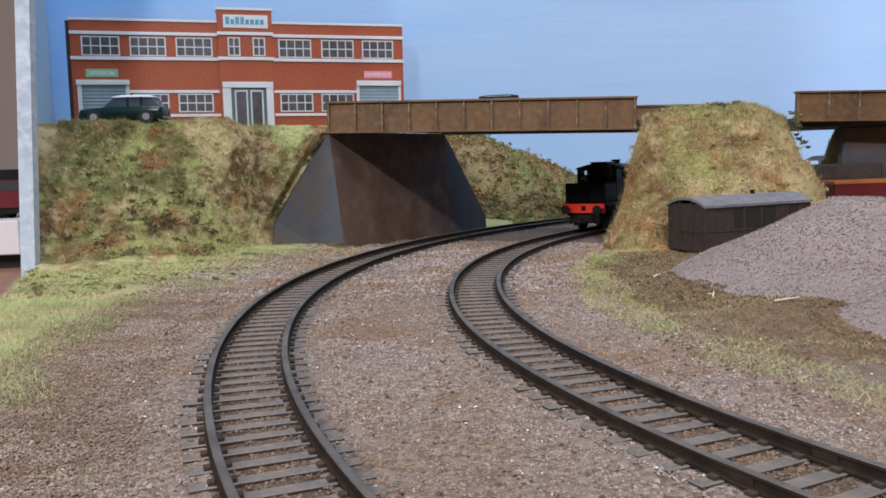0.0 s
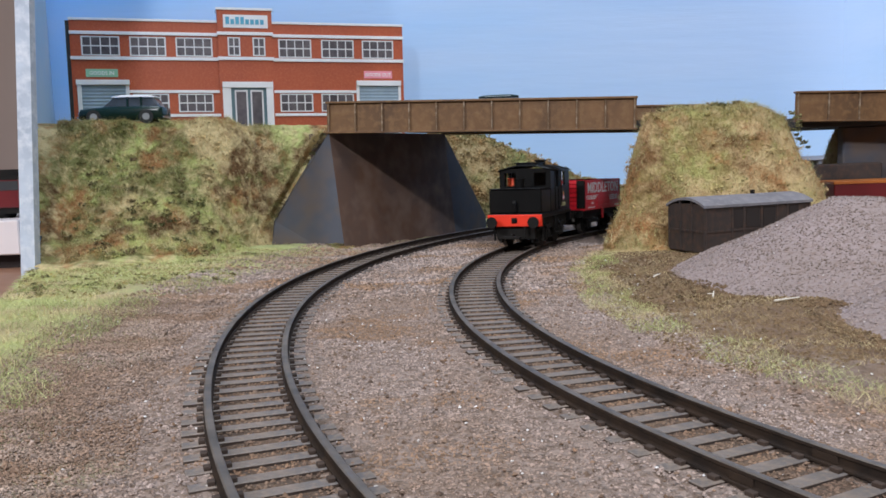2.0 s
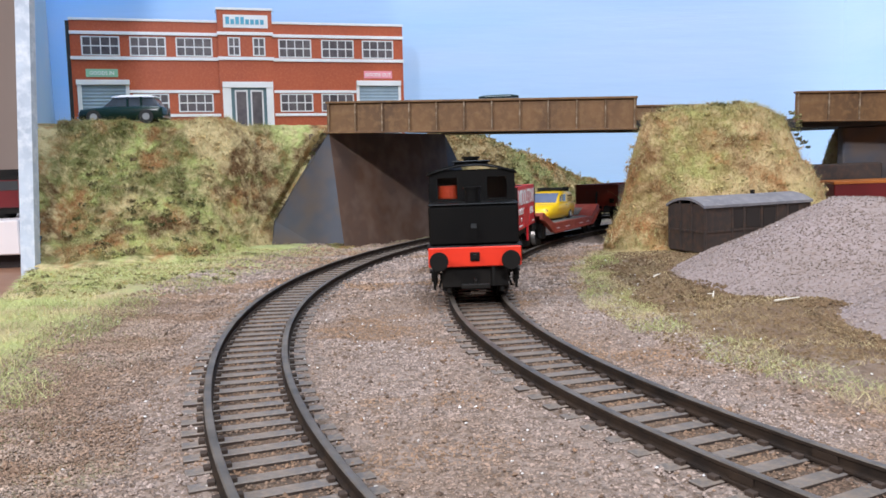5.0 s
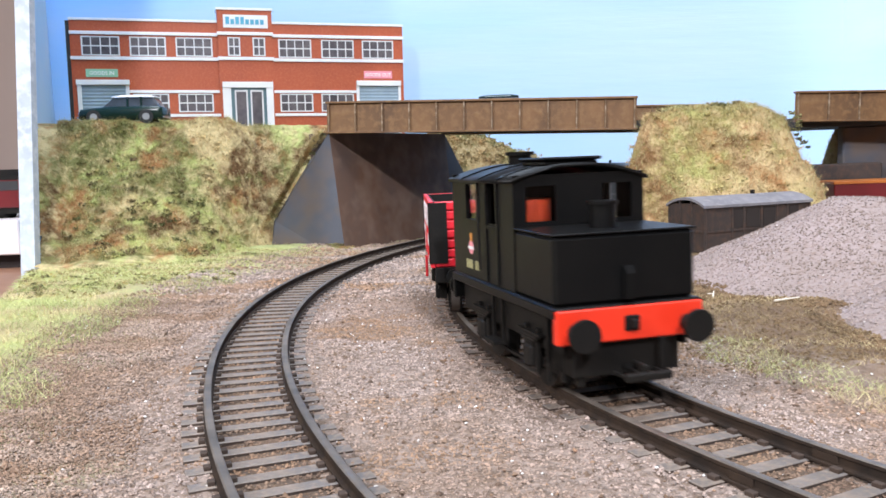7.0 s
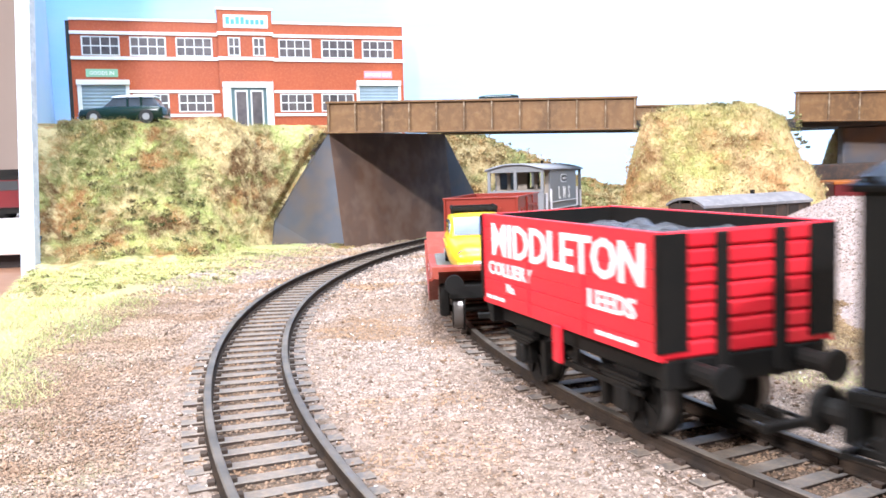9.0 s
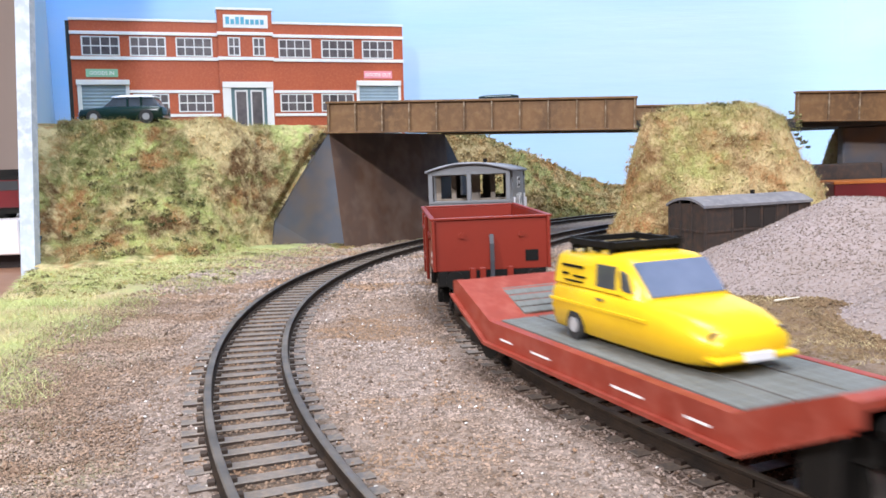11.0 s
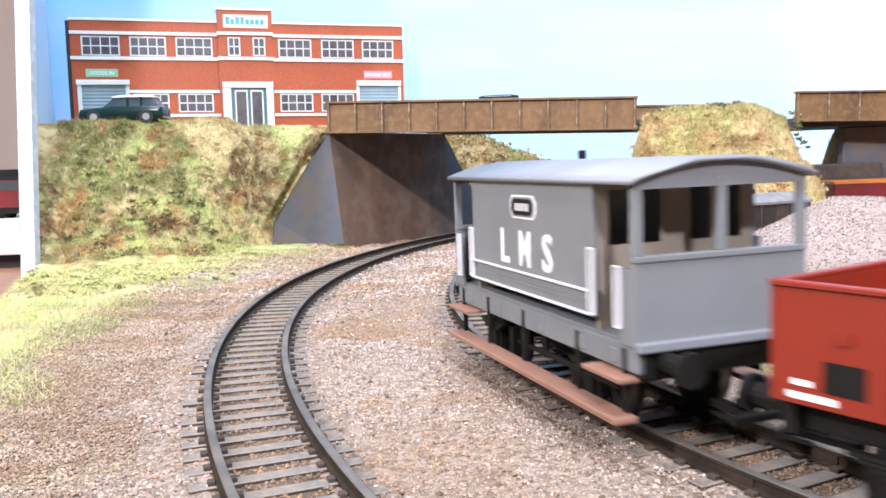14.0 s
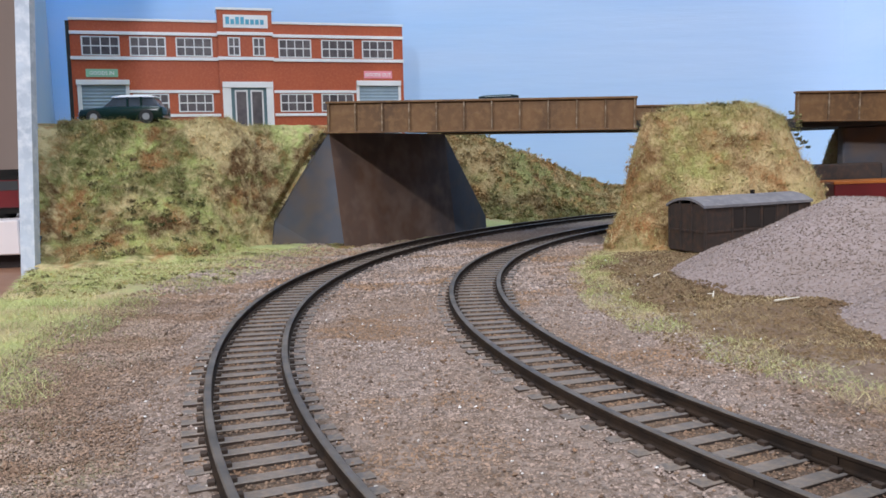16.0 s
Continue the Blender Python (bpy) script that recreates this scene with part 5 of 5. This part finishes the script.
    part("floor", box(-half, half, -w + 0.9, w - 0.9, z0 - 0.6, z0 + 0.6), "van_grey", v)
    part("roof", extrude(arch(w + 1.0, z1 + 0.15, 3.0, 0.8), -half - 1.2, half + 1.2), "roof_grey", v, "pale grey arched roof", smooth=True)
    part("stove_pipe", cyl((-7, 1, 42.4), "z", 0.8, 2.4, 12), "under", v)
    underframe(v, half, 42, 15)
    return v


def make_three_wheeler():
    """Front to +x."""
    v = thing("three_wheeled_van", "bright yellow three-wheeled model van with black roof rack", "van")
    part("body", lofted([(-22, 7.6, 8.4, 7.6, 2.6, 7.6, 9.6), (-20.6, 8.8, 9.6, 8.6, 1.8, 8.4, 10.4), (-8, 9, 9.8, 8.8, 1.6, 8.6, 10.4), (6, 8.8, 9.6, 8.6, 1.6, 8.4, 10.3), (10, 8.6, 9.3, 8.2, 1.6, 7.8, 9.9), (16, 8.0, 8.8, 7.2, 1.7, 7.0, 9.2), (19.8, 7.0, 8.0, 6.2, 2.0, 6.2, 8.2), (21.8, 6.0, 7.0, 5.2, 2.8, 5.6, 6.9), (22.4, 5.0, 6.0, 4.4, 3.4, 5.0, 5.9)]), "yellow", v, smooth=True)
    part("cabin", lofted([(-21.4, 8.2, 8.7, 7.8, 9.8, 10.4, 14.6), (-20.2, 8.4, 8.9, 8.0, 9.8, 10.4, 16.0), (-6, 8.4, 8.9, 8.0, 9.8, 10.4, 16.8), (0.6, 8.4, 8.9, 7.8, 9.8, 10.4, 16.5), (2.6, 8.3, 8.8, 7.5, 9.6, 10, 15.6), (7.4, 8, 8.6, 7.6, 9.4, 9.8, 10.5)]), "yellow", v, smooth=True)
    part("windscreen", extrude([(2.5, 15.7), (7.5, 10.7), (7.3, 10.2), (2.1, 15.4)], -7.2, 7.2, "y"), "screen_glass", v, "pale reflecting windscreen")
    for s in (-1, 1):
        yy = sorted((s * 8.0, s * 9.05))
        part("side_window", extrude([(-6.6, 10.9), (-0.6, 10.9), (-1.0, 14.8), (-6.2, 14.8)], *sorted((s * 7.6, s * 8.75)), "y"), "dark_glass", v, "dark side window")
        part("quarter_light", extrude([(0.8, 10.9), (3.9, 10.9), (2.0, 13.8), (0.6, 14.3)], *sorted((s * 7.5, s * 8.6)), "y"), "dark_glass", v, "small dark quarter window")
        part("waist_moulding", boxes([(-21, 9, *sorted((s * 9.5, s * 9.95)), 7.0, 7.5)]), "yellow", v)
        part("lettering_bars", boxes([(-18, -11, *sorted((s * 8.5, s * 8.92)), 13.5, 13.9), (-18, -16, *sorted((s * 8.6, s * 8.95)), 12.0, 12.35), (-14, -10, *sorted((s * 8.6, s * 8.95)), 11.8, 12.1), (-17, -11, *sorted((s * 8.7, s * 9.02)), 10.9, 11.15)]), "under", v, "black bars of painted lettering")
        part("door_handle", boxes([(-4.6, -2.6, *sorted((s * 9.7, s * 10.1)), 8.9, 9.3)]), "chrome", v)
        part("headlight", cyl((19.6, s * 5.9, 6.0), "x", 1.25, 1.6, 14), "chrome", v)
        wheel_part(v, -12.6, s * 8.6, 3.3, 2.7, 2.2)
    wheel_part(v, 13, 0.5, 3.2, 2.6, 2.0)
    part("front_bumper", boxes([(19.4, 23.2, -7.4, 7.4, 2.8, 3.8)], 0.3), "yellow", v)
    part("number_plate", box(22.9, 23.4, -2.6, 2.6, 2.9, 4.2), "letter", v)
    part("rear_bumper", boxes([(-22.8, -21.4, -8.2, 8.2, 3.2, 4.4)], 0.3), "yellow", v)
    rack = part("roof_rack", boxes([(-17.5, -4, -7.45, -6.55, 17.5, 18.5), (-17.5, -4, 6.55, 7.45, 17.5, 18.5), (-17.95, -17.05, -7, 7, 17.5, 18.5), (-4.45, -3.55, -7, 7, 17.5, 18.5)]), "under", v, "black roof rack")
    for y in (-5, -2.5, 0, 2.5, 5):
        part("rack_slat", box(-17.5, -4, y - 0.25, y + 0.25, 16.9, 17.3), "under", rack)
    for x in (-16, -10.5, -5):
        part("rack_bar", box(x - 0.25, x + 0.25, -7, 7, 16.6, 17.4), "under", rack)
    for x in (-17, -12.6, -8.4, -4.4):
        for y in (-6.9, 6.9):
            part("rack_post", box(x - 0.3, x + 0.3, y - 0.3, y + 0.3, 15.6, 18.8), "under", rack)
    return v


LOCO = make_loco()
COAL = make_private_wagon()
WELL = make_low_wagon()
VAN3 = make_three_wheeler()
MINERAL = make_mineral_wagon()
BRAKE = make_brake_van()
# how far along the rails, in millimetres, each one's middle follows the locomotive's front
TRAIN = [(LOCO, 29.8), (COAL, 117.3), (WELL, 238.0), (MINERAL, 356.0), (BRAKE, 448.7)]
FRONT = [(0.0, 143.1), (1.0, 150.5), (2.0, 158.5), (3.0, 166.2), (4.0, 174.2), (5.0, 182.8), (6.0, 191.6), (7.0, 200.5), (8.0, 209.0), (9.0, 218.35),
         (10.0, 228.3), (11.0, 238.2), (12.0, 248.1), (13.0, 257.8), (14.0, 267.6), (15.0, 276.5), (16.0, 287.4)]


def front_at(t):
    """The angle of the locomotive's front at t, smooth between the known times."""
    for i in range(len(FRONT) - 1):
        if t <= FRONT[i + 1][0] + 1e-6:
            break
    (t0, a0), (t1, a1) = FRONT[i], FRONT[i + 1]
    m0 = (a1 - FRONT[i - 1][1]) / (t1 - FRONT[i - 1][0]) if i else (a1 - a0) / (t1 - t0)
    m1 = (FRONT[i + 2][1] - a0) / (FRONT[i + 2][0] - t0) if i + 2 < len(FRONT) else (a1 - a0) / (t1 - t0)
    u, d = (t - t0) / (t1 - t0), t1 - t0
    return (2 * u ** 3 - 3 * u ** 2 + 1) * a0 + (u ** 3 - 2 * u ** 2 + u) * d * m0 + (3 * u ** 2 - 2 * u ** 3) * a1 + (u ** 3 - u ** 2) * d * m1


STEPS = [100 + 0.25 * i for i in range(820)]
LENGTHS = [0.0]
for step_a, step_b in zip(STEPS, STEPS[1:]):
    LENGTHS.append(LENGTHS[-1] + (Vector(on_curve(R_NEAR, step_b)) - Vector(on_curve(R_NEAR, step_a))).length)


def on_track(angle, behind=0.0, ahead=0.0, up=0.0):
    """Pose of a vehicle whose middle runs behind the angle on the inner track, towards growing angles."""
    a = float(np.interp(np.interp(angle, STEPS, LENGTHS) - behind, LENGTHS, STEPS))
    p0, p1 = Vector(on_curve(R_NEAR, a - 3)), Vector(on_curve(R_NEAR, a + 3))
    d = p1 - p0
    turn, pitch = math.degrees(math.atan2(d.y, d.x)), math.degrees(math.atan2(d.z, d.xy.length))
    return mm(*on_curve(R_NEAR, a), 0, -pitch, turn) @ mm(ahead, 0, up)


# ---- loose cover: grit, grass, flock ----
def ballast_spots(n, r0, r1, a0, a1, lo, hi, bed=False):
    out = []
    for _ in range(n):
        r, a = rng.uniform(r0, r1), rng.uniform(a0, a1)
        x, y, _z = on_curve(r, a)
        if x < edge_x(y) + 3:
            continue
        d = min(abs(r - R_NEAR), abs(r - R_FAR))
        if (d < 8.8) != bed or abs(d - GAUGE / 2) < 1.4 or 8.8 < d < 13.4 and rng.random() < 0.6:
            continue
        s = rng.uniform(lo, hi) * (1.6 if rng.random() < 0.03 else 1.0) * (0.75 if d < 8.8 else 1.0)
        out.append((x, y, ground_h(x, y) + s * 0.25 + (0.3 if bed else 0.0), s))
    return out


scatter("ballast_grains", ballast_spots(120000, R_NEAR - 45, R_FAR + 60, 178, 215, 0.13, 0.36), grain, "stones", "loose brown and grey ballast grains", "ballast")
scatter("ballast_grains", ballast_spots(16000, R_NEAR - 40, R_FAR + 60, 150, 178, 0.4, 0.85), grain, "stones", "loose brown and grey ballast grains", "ballast")
def path_spots(n):
    out = []
    for x, y, z, size in ballast_spots(n, R_FAR + 20, R_FAR + 64, 172, 214, 0.13, 0.36):
        if abs(radial(x, y) - R_FAR - 36 - 8 * bumps(x, y, 45, 52)) < (12 + 9 * bumps(x, y, 22, 51)) * rng.uniform(0.2, 1.9):
            out.append((x, y, z + 0.25, size))
    return out


scatter("path_grit", path_spots(70000), grain, "path", "brown earthy grit along the verge", "grit")
# grains between the rails, darker brown than the open ballast
for radius in (R_NEAR, R_FAR):
    scatter("bed_grains", ballast_spots(16000, radius - 8.5, radius + 8.5, 165, 215, 0.2, 0.5, True), grain, "lump", "dark brown ballast grains between the rails", "ballast")

for heap, hf, cx, cy, rad in heaps:
    spots = []
    for _ in range(20000):
        x, y = cx + rng.uniform(-rad, rad), cy + rng.uniform(-rad, rad)
        if math.hypot(x - cx, (y - cy) * 0.92) < rad * 0.97:
            s = rng.uniform(0.22, 0.48)
            spots.append((x, y, hf(x, y) + 0.2 * s, s))
    scatter("grit_cover", spots, grain, "heap_stones", "", "", heap)
    scatter("pale_chips", [(x, y, z + 0.1, 0.3) for x, y, z, _s in spots[::130]], grain, "speck", "", "", heap)


def cover_spots(h, x0, x1, y0, y1, n, lo, hi, keep=None):
    out = []
    for _ in range(n):
        x, y = rng.uniform(x0, x1), rng.uniform(y0, y1)
        if keep is None or keep(x, y):
            out.append((x, y, h(x, y), rng.uniform(lo, hi)))
    return out


def left_keep(x, y):
    return x > -183 - (y - 404) * 0.40 and not (y > 490 and x > -70 + (y - 497) * 0.65) and y > 394 + (x + 197) * 0.5 and left_h(x, y) > -3


def hill_keep(x, y):
    return radial(x, y) < R_NEAR - 22 and hill_h(x, y) > -3


def rear_keep(x, y):
    return radial(x, y) > rear_foot(x) + 2


scatter("grass", cover_spots(left_h, -260, -58, 395, 540, 140000, 1.2, 3.6, left_keep), lambda x, y, z, l: blade(x, y, z, l, 1.1, 0.07), "grass", "straw and green static grass on the embankment", "grass")
scatter("flock", cover_spots(left_h, -260, -60, 395, 530, 4500, 0.4, 1.0, left_keep), leaf, "foam", "brown and green foam flock", "undergrowth")
scatter("grass", cover_spots(hill_h, 62, 225, 400, 560, 120000, 1.2, 3.4, hill_keep), lambda x, y, z, l: blade(x, y, z, l, 1.1, 0.07), "mound_grass", "straw-coloured static grass on the mound", "grass")
scatter("flock", cover_spots(hill_h, 62, 225, 400, 540, 4500, 0.4, 1.0, hill_keep), leaf, "foam", "brown and green foam flock", "undergrowth")
scatter("grass", cover_spots(rear_h, -8, 340, 620, 845, 60000, 2, 5.0, rear_keep), blade, "rear_grass", "overgrown static grass on the bank", "grass")
scatter("flock", cover_spots(rear_h, -8, 340, 620, 845, 16000, 0.8, 2.2, rear_keep), leaf, "rear_grass", "brown and green foam flock", "undergrowth")


scatter("grass", cover_spots(knoll_h, 250, 325, 565, 640, 9000, 1.5, 4.0, lambda x, y: knoll_h(x, y) > -6), blade, "mound_grass", "ochre grass and scrub on the knoll", "grass")


def wisp(x, y, z, l):
    return blade(x, y, z, l, 1.5, 0.03)


scatter("long_grass", cover_spots(left_h, -260, -62, 398, 520, 9000, 2.5, 6.5, left_keep), wisp, "wisp", "long pale wisps of dry grass", "grass")
scatter("long_grass", cover_spots(hill_h, 66, 222, 405, 530, 14000, 2.5, 6.0, hill_keep), wisp, "wisp", "long pale wisps of dry grass", "grass")


def verge_keep(x, y):
    r = radial(x, y)
    return x > edge_x(y) + 2 and r > R_FAR + 46 + 20 * bumps(x, y, 40, 12) and (bumps(x, y, 26, 15) > -0.25 or r > R_FAR + 70)


scatter("verge_grass", cover_spots(ground_h, -210, -20, 130, 480, 110000, 1.0, 3.0, verge_keep), lambda x, y, z, l: blade(x, y, z, l, 1.6, 0.035), "green_grass", "pale green grass on the verge", "grass")
scatter("verge_litter", cover_spots(ground_h, -205, -20, 130, 470, 30000, 0.8, 2.4, lambda x, y: x > edge_x(y) + 2 and radial(x, y) > R_FAR + 38 + 14 * bumps(x, y, 30, 44) and bumps(x, y, 20, 45) > -0.1), lambda x, y, z, l: blade(x, y, z, l, 1.7, 0.03), "dry", "dry straw and brown litter on the verge", "grass")
scatter("verge_flock", cover_spots(ground_h, -200, -40, 300, 470, 5000, 0.4, 1.2, verge_keep), leaf, "foam", "dark flock crumbs on the verge", "undergrowth")


def strip_keep(x, y):
    r = radial(x, y)
    mid = R_NEAR - 43 + 7 * bumps(x, y, 30, 21)
    return abs(r - mid) < 6.5 + 6 * bumps(x, y, 18, 22)


scatter("strip_grass", cover_spots(ground_h, 20, 200, 60, 420, 200000, 0.8, 2.8, strip_keep), lambda x, y, z, l: blade(x, y, z, l, 2.0, 0.012), "strip", "strip of green grass beside the track", "grass")
scatter("dead_leaves", cover_spots(ground_h, 60, 130, 240, 425, 7000, 0.4, 1.2, lambda x, y: radial(x, y) < R_NEAR - 40), leaf, "soil", "brown leaf litter between heap and hut", "undergrowth")

def litter_keep(x, y):
    r = radial(x, y)
    return R_NEAR - 95 < r < R_NEAR - 34 and all(math.hypot(x - h[0], (y - h[1]) * 0.92) > h[2] * 0.9 for h in HEAPS)


scatter("dry_grass", cover_spots(ground_h, 40, 150, 170, 425, 60000, 0.6, 2.0, litter_keep), lambda x, y, z, l: blade(x, y, z, l, 2.0, 0.02), "dry", "dry straw-coloured grass and litter", "grass")
scatter("soil_crumbs", cover_spots(ground_h, 40, 150, 170, 425, 14000, 0.25, 0.8, litter_keep), grain, "soil", "dark brown soil crumbs", "soil")

fringe = []
for heap, hf, cx, cy, rad in heaps:        # soil washed over the heaps' feet
    for _ in range(9000):
        a, d = rng.uniform(0, 6.28), 1.0 - 0.42 * abs(rng.gauss(0, 0.42))
        x, y = cx + rad * d * math.cos(a), cy + rad * d * math.sin(a) / 0.92
        if d > 0.82 and bumps(x, y, 16, 31) + (d - 0.9) * 6 > 0.0 and radial(x, y) < R_NEAR - 36:
            fringe.append((x, y, max(hf(x, y), ground_h(x, y)) + 0.25, rng.uniform(0.3, 0.8)))
scatter("soil_crumbs", fringe, grain, "soil", "brown soil washed round the heaps' feet", "soil")


def tuft_spots(rows, n):
    """Crumbs in loose balls round each (x, y, z, radius)."""
    out = []
    for cx, cy, cz, rad in rows:
        for _ in range(n):
            a, b, k = rng.uniform(0, 6.28), rng.uniform(-0.4, 1.0), rng.random() ** 0.5
            out.append((cx + rad * k * math.cos(a), cy + rad * k * math.sin(a), cz + rad * 0.8 * b * k, rng.uniform(0.35, 0.9)))
    return out


for k in range(9):                         # straggling bushes along the mound's crest and by the second bridge
    x, y = (124, 136, 150, 154, 158, 176, 188, 203, 207)[k], (470, 474, 468, 470, 472, 474, 470, 480, 478)[k]
    scatter("bush", tuft_spots([(x, y, hill_h(x, y) + 0.8, rng.uniform(2.0, 4.5))], 90), leaf, "bush", "straggly dark green and brown bush", "bush")
BRAMBLE = [(197 + 2.2 * math.sin(0.9 * k) + 0.9 * k, 476, 63 - 2.4 * k, 1.9 + 0.5 * math.sin(2.1 * k)) for k in range(9)]
scatter("bush", tuft_spots(BRAMBLE, 44), leaf, "bush", "dark bramble trailing down the mound's side", "bush")
scatter("bush", tuft_spots([(150 + 3.0 * k, 466, hill_h(150 + 3.0 * k, 466) + 1.5, 2.6 - 0.4 * abs(k - 2)) for k in range(5)], 60), leaf, "bush", "straggly grey-green bush on the mound's crest", "bush")
CLUMPS = []
for k in range(16):                        # growth along the wing wall's edge and foot
    u = rng.random()
    CLUMPS.append((-67 - 36 * u, 502 + 6 * u, 63 - 52 * u, rng.uniform(0.8, 3.6)))
    CLUMPS.append((-108 + 52 * u, 503 - 8 * u, -3.0, rng.uniform(1.0, 2.6)))
for _ in range(60):
    x, y = rng.uniform(-190, -70), rng.uniform(408, 470)
    if left_keep(x, y) and left_h(x, y) < 30:
        CLUMPS.append((x, y, left_h(x, y) + 0.5, rng.uniform(1.0, 2.8)))
for _ in range(70):
    x, y = rng.uniform(-190, -60), rng.uniform(300, 450)
    if verge_keep(x, y):
        CLUMPS.append((x, y, ground_h(x, y) + 0.2, rng.uniform(0.8, 2.0)))
scatter("clumps", tuft_spots(CLUMPS, 36), leaf, "bush", "small dark clumps at the bank's foot", "undergrowth")

def tufts(name, h, x0, x1, y0, y1, count, keep, lo, hi, mat, label):
    rows = []
    while len(rows) < count:
        x, y = rng.uniform(x0, x1), rng.uniform(y0, y1)
        if keep(x, y):
            rows.append((x, y, h(x, y) + 0.3, rng.uniform(lo, hi)))
    scatter(name, [(x, y, z, s * hi / 3.5) for x, y, z, s in tuft_spots(rows, 55)], leaf, mat, label, "undergrowth")


tufts("foam_tufts", left_h, -200, -64, 410, 505, 90, left_keep, 1.4, 3.6, "grass", "lumpy tufts of straw and brown foam")
tufts("foam_tufts", hill_h, 80, 215, 408, 500, 110, hill_keep, 1.4, 3.4, "mound_grass", "lumpy tufts of straw and brown foam")
tufts("foam_tufts", rear_h, -5, 330, 625, 840, 420, rear_keep, 2.5, 6.5, "rear_grass", "lumpy tufts of brown and green foam")
edge_growth = []
for _ in range(7000):
    u, d = rng.random(), abs(rng.gauss(0, 1))
    edge_growth.append((-68 - 36 * u - 2.2 * d, 503 + 5 * u - 2.0 * rng.random(), 64 - 54 * u - 2 * d * rng.random(), rng.uniform(1.5, 4.5)))
for _ in range(5000):
    u = rng.random()
    edge_growth.append((-112 + 60 * u, 504 - 10 * u - 5 * abs(rng.gauss(0, 0.7)), -4.5, rng.uniform(1.5, 5.0) * (1 - 0.6 * u)))
scatter("edge_grass", edge_growth, lambda x, y, z, l: blade(x, y, z, l, 1.6, 0.06), "grass", "grass creeping over the wing wall's edge and foot", "grass")
tufts("foam_tufts", left_h, -190, -70, 405, 470, 60, left_keep, 1.2, 3.0, "bush", "dark tufts of foam")

lumps = []
for _ in range(2600):
    r, a = rng.uniform(R_NEAR - 40, R_FAR + 60), rng.uniform(172, 213)
    x, y, _z = on_curve(r, a)
    d = min(abs(r - R_NEAR), abs(r - R_FAR))
    if x > edge_x(y) + 3 and d > 10:
        lumps.append((x, y, ground_h(x, y) + 0.25, rng.uniform(0.25, 0.62)))
scatter("ballast_lumps", lumps, grain, "lump", "dark brown lumps among the ballast", "ballast")
scatter("verge_wisps", cover_spots(ground_h, -205, -30, 150, 470, 9000, 1.8, 4.5, verge_keep), wisp, "wisp", "pale wisps of dry grass on the verge", "grass")

chips = []
for _ in range(900):
    r, a = rng.uniform(R_NEAR - 60, R_FAR + 110), rng.uniform(165, 213)
    x, y, _z = on_curve(r, a)
    if x > edge_x(y) + 3:
        chips.append((x, y, ground_h(x, y) + 0.3, rng.uniform(0.12, 0.38)))
scatter("white_chips", chips, grain, "speck", "scattered pale stone chips", "grit")
for x, y, turn, length in ((84, 262, 70, 6), (98, 240, -10, 7), (76, 300, 40, 4)):
    tw = thing("dried_twig", "short bleached twig lying in the grass", "twig", m=mm(x, y, ground_h(x, y) + 1.2, 0, -8, turn))
    part("stem", cyl((-length / 2, 0, 0), "x", 0.3, length, 7, 0.15), "twig", tw)
    part("side_shoot", cyl((0, 0, 0), "y", 0.18, length * 0.3, 6, 0.08), "twig", tw)

# ---- sleepers ----
for track, radius, spacing in TRACKS:
    step = math.degrees(spacing / radius)
    a = 118.0
    while a < 226:
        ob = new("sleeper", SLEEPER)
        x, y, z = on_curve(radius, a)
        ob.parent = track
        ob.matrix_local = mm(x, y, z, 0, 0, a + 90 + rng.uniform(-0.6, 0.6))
        a += step


# ---- what moves ----
def motions():
    half_seconds = [i * 0.5 for i in range(33)]
    tenths = [i * 0.1 for i in range(161)]
    for vehicle, behind in TRAIN:
        walk(vehicle, [(t, on_track(front_at(t), behind)) for t in half_seconds])
    walk(VAN3, [(t, on_track(front_at(t), 238.0, 1.0, 10.35)) for t in half_seconds])
    for ws, x, r in WHEELSETS:
        walk(ws, [(t, mm(x, 0, r, 0, (math.degrees(radians(front_at(t) - front_at(0)) * R_NEAR / r)), 0)) for t in tenths])


motions()
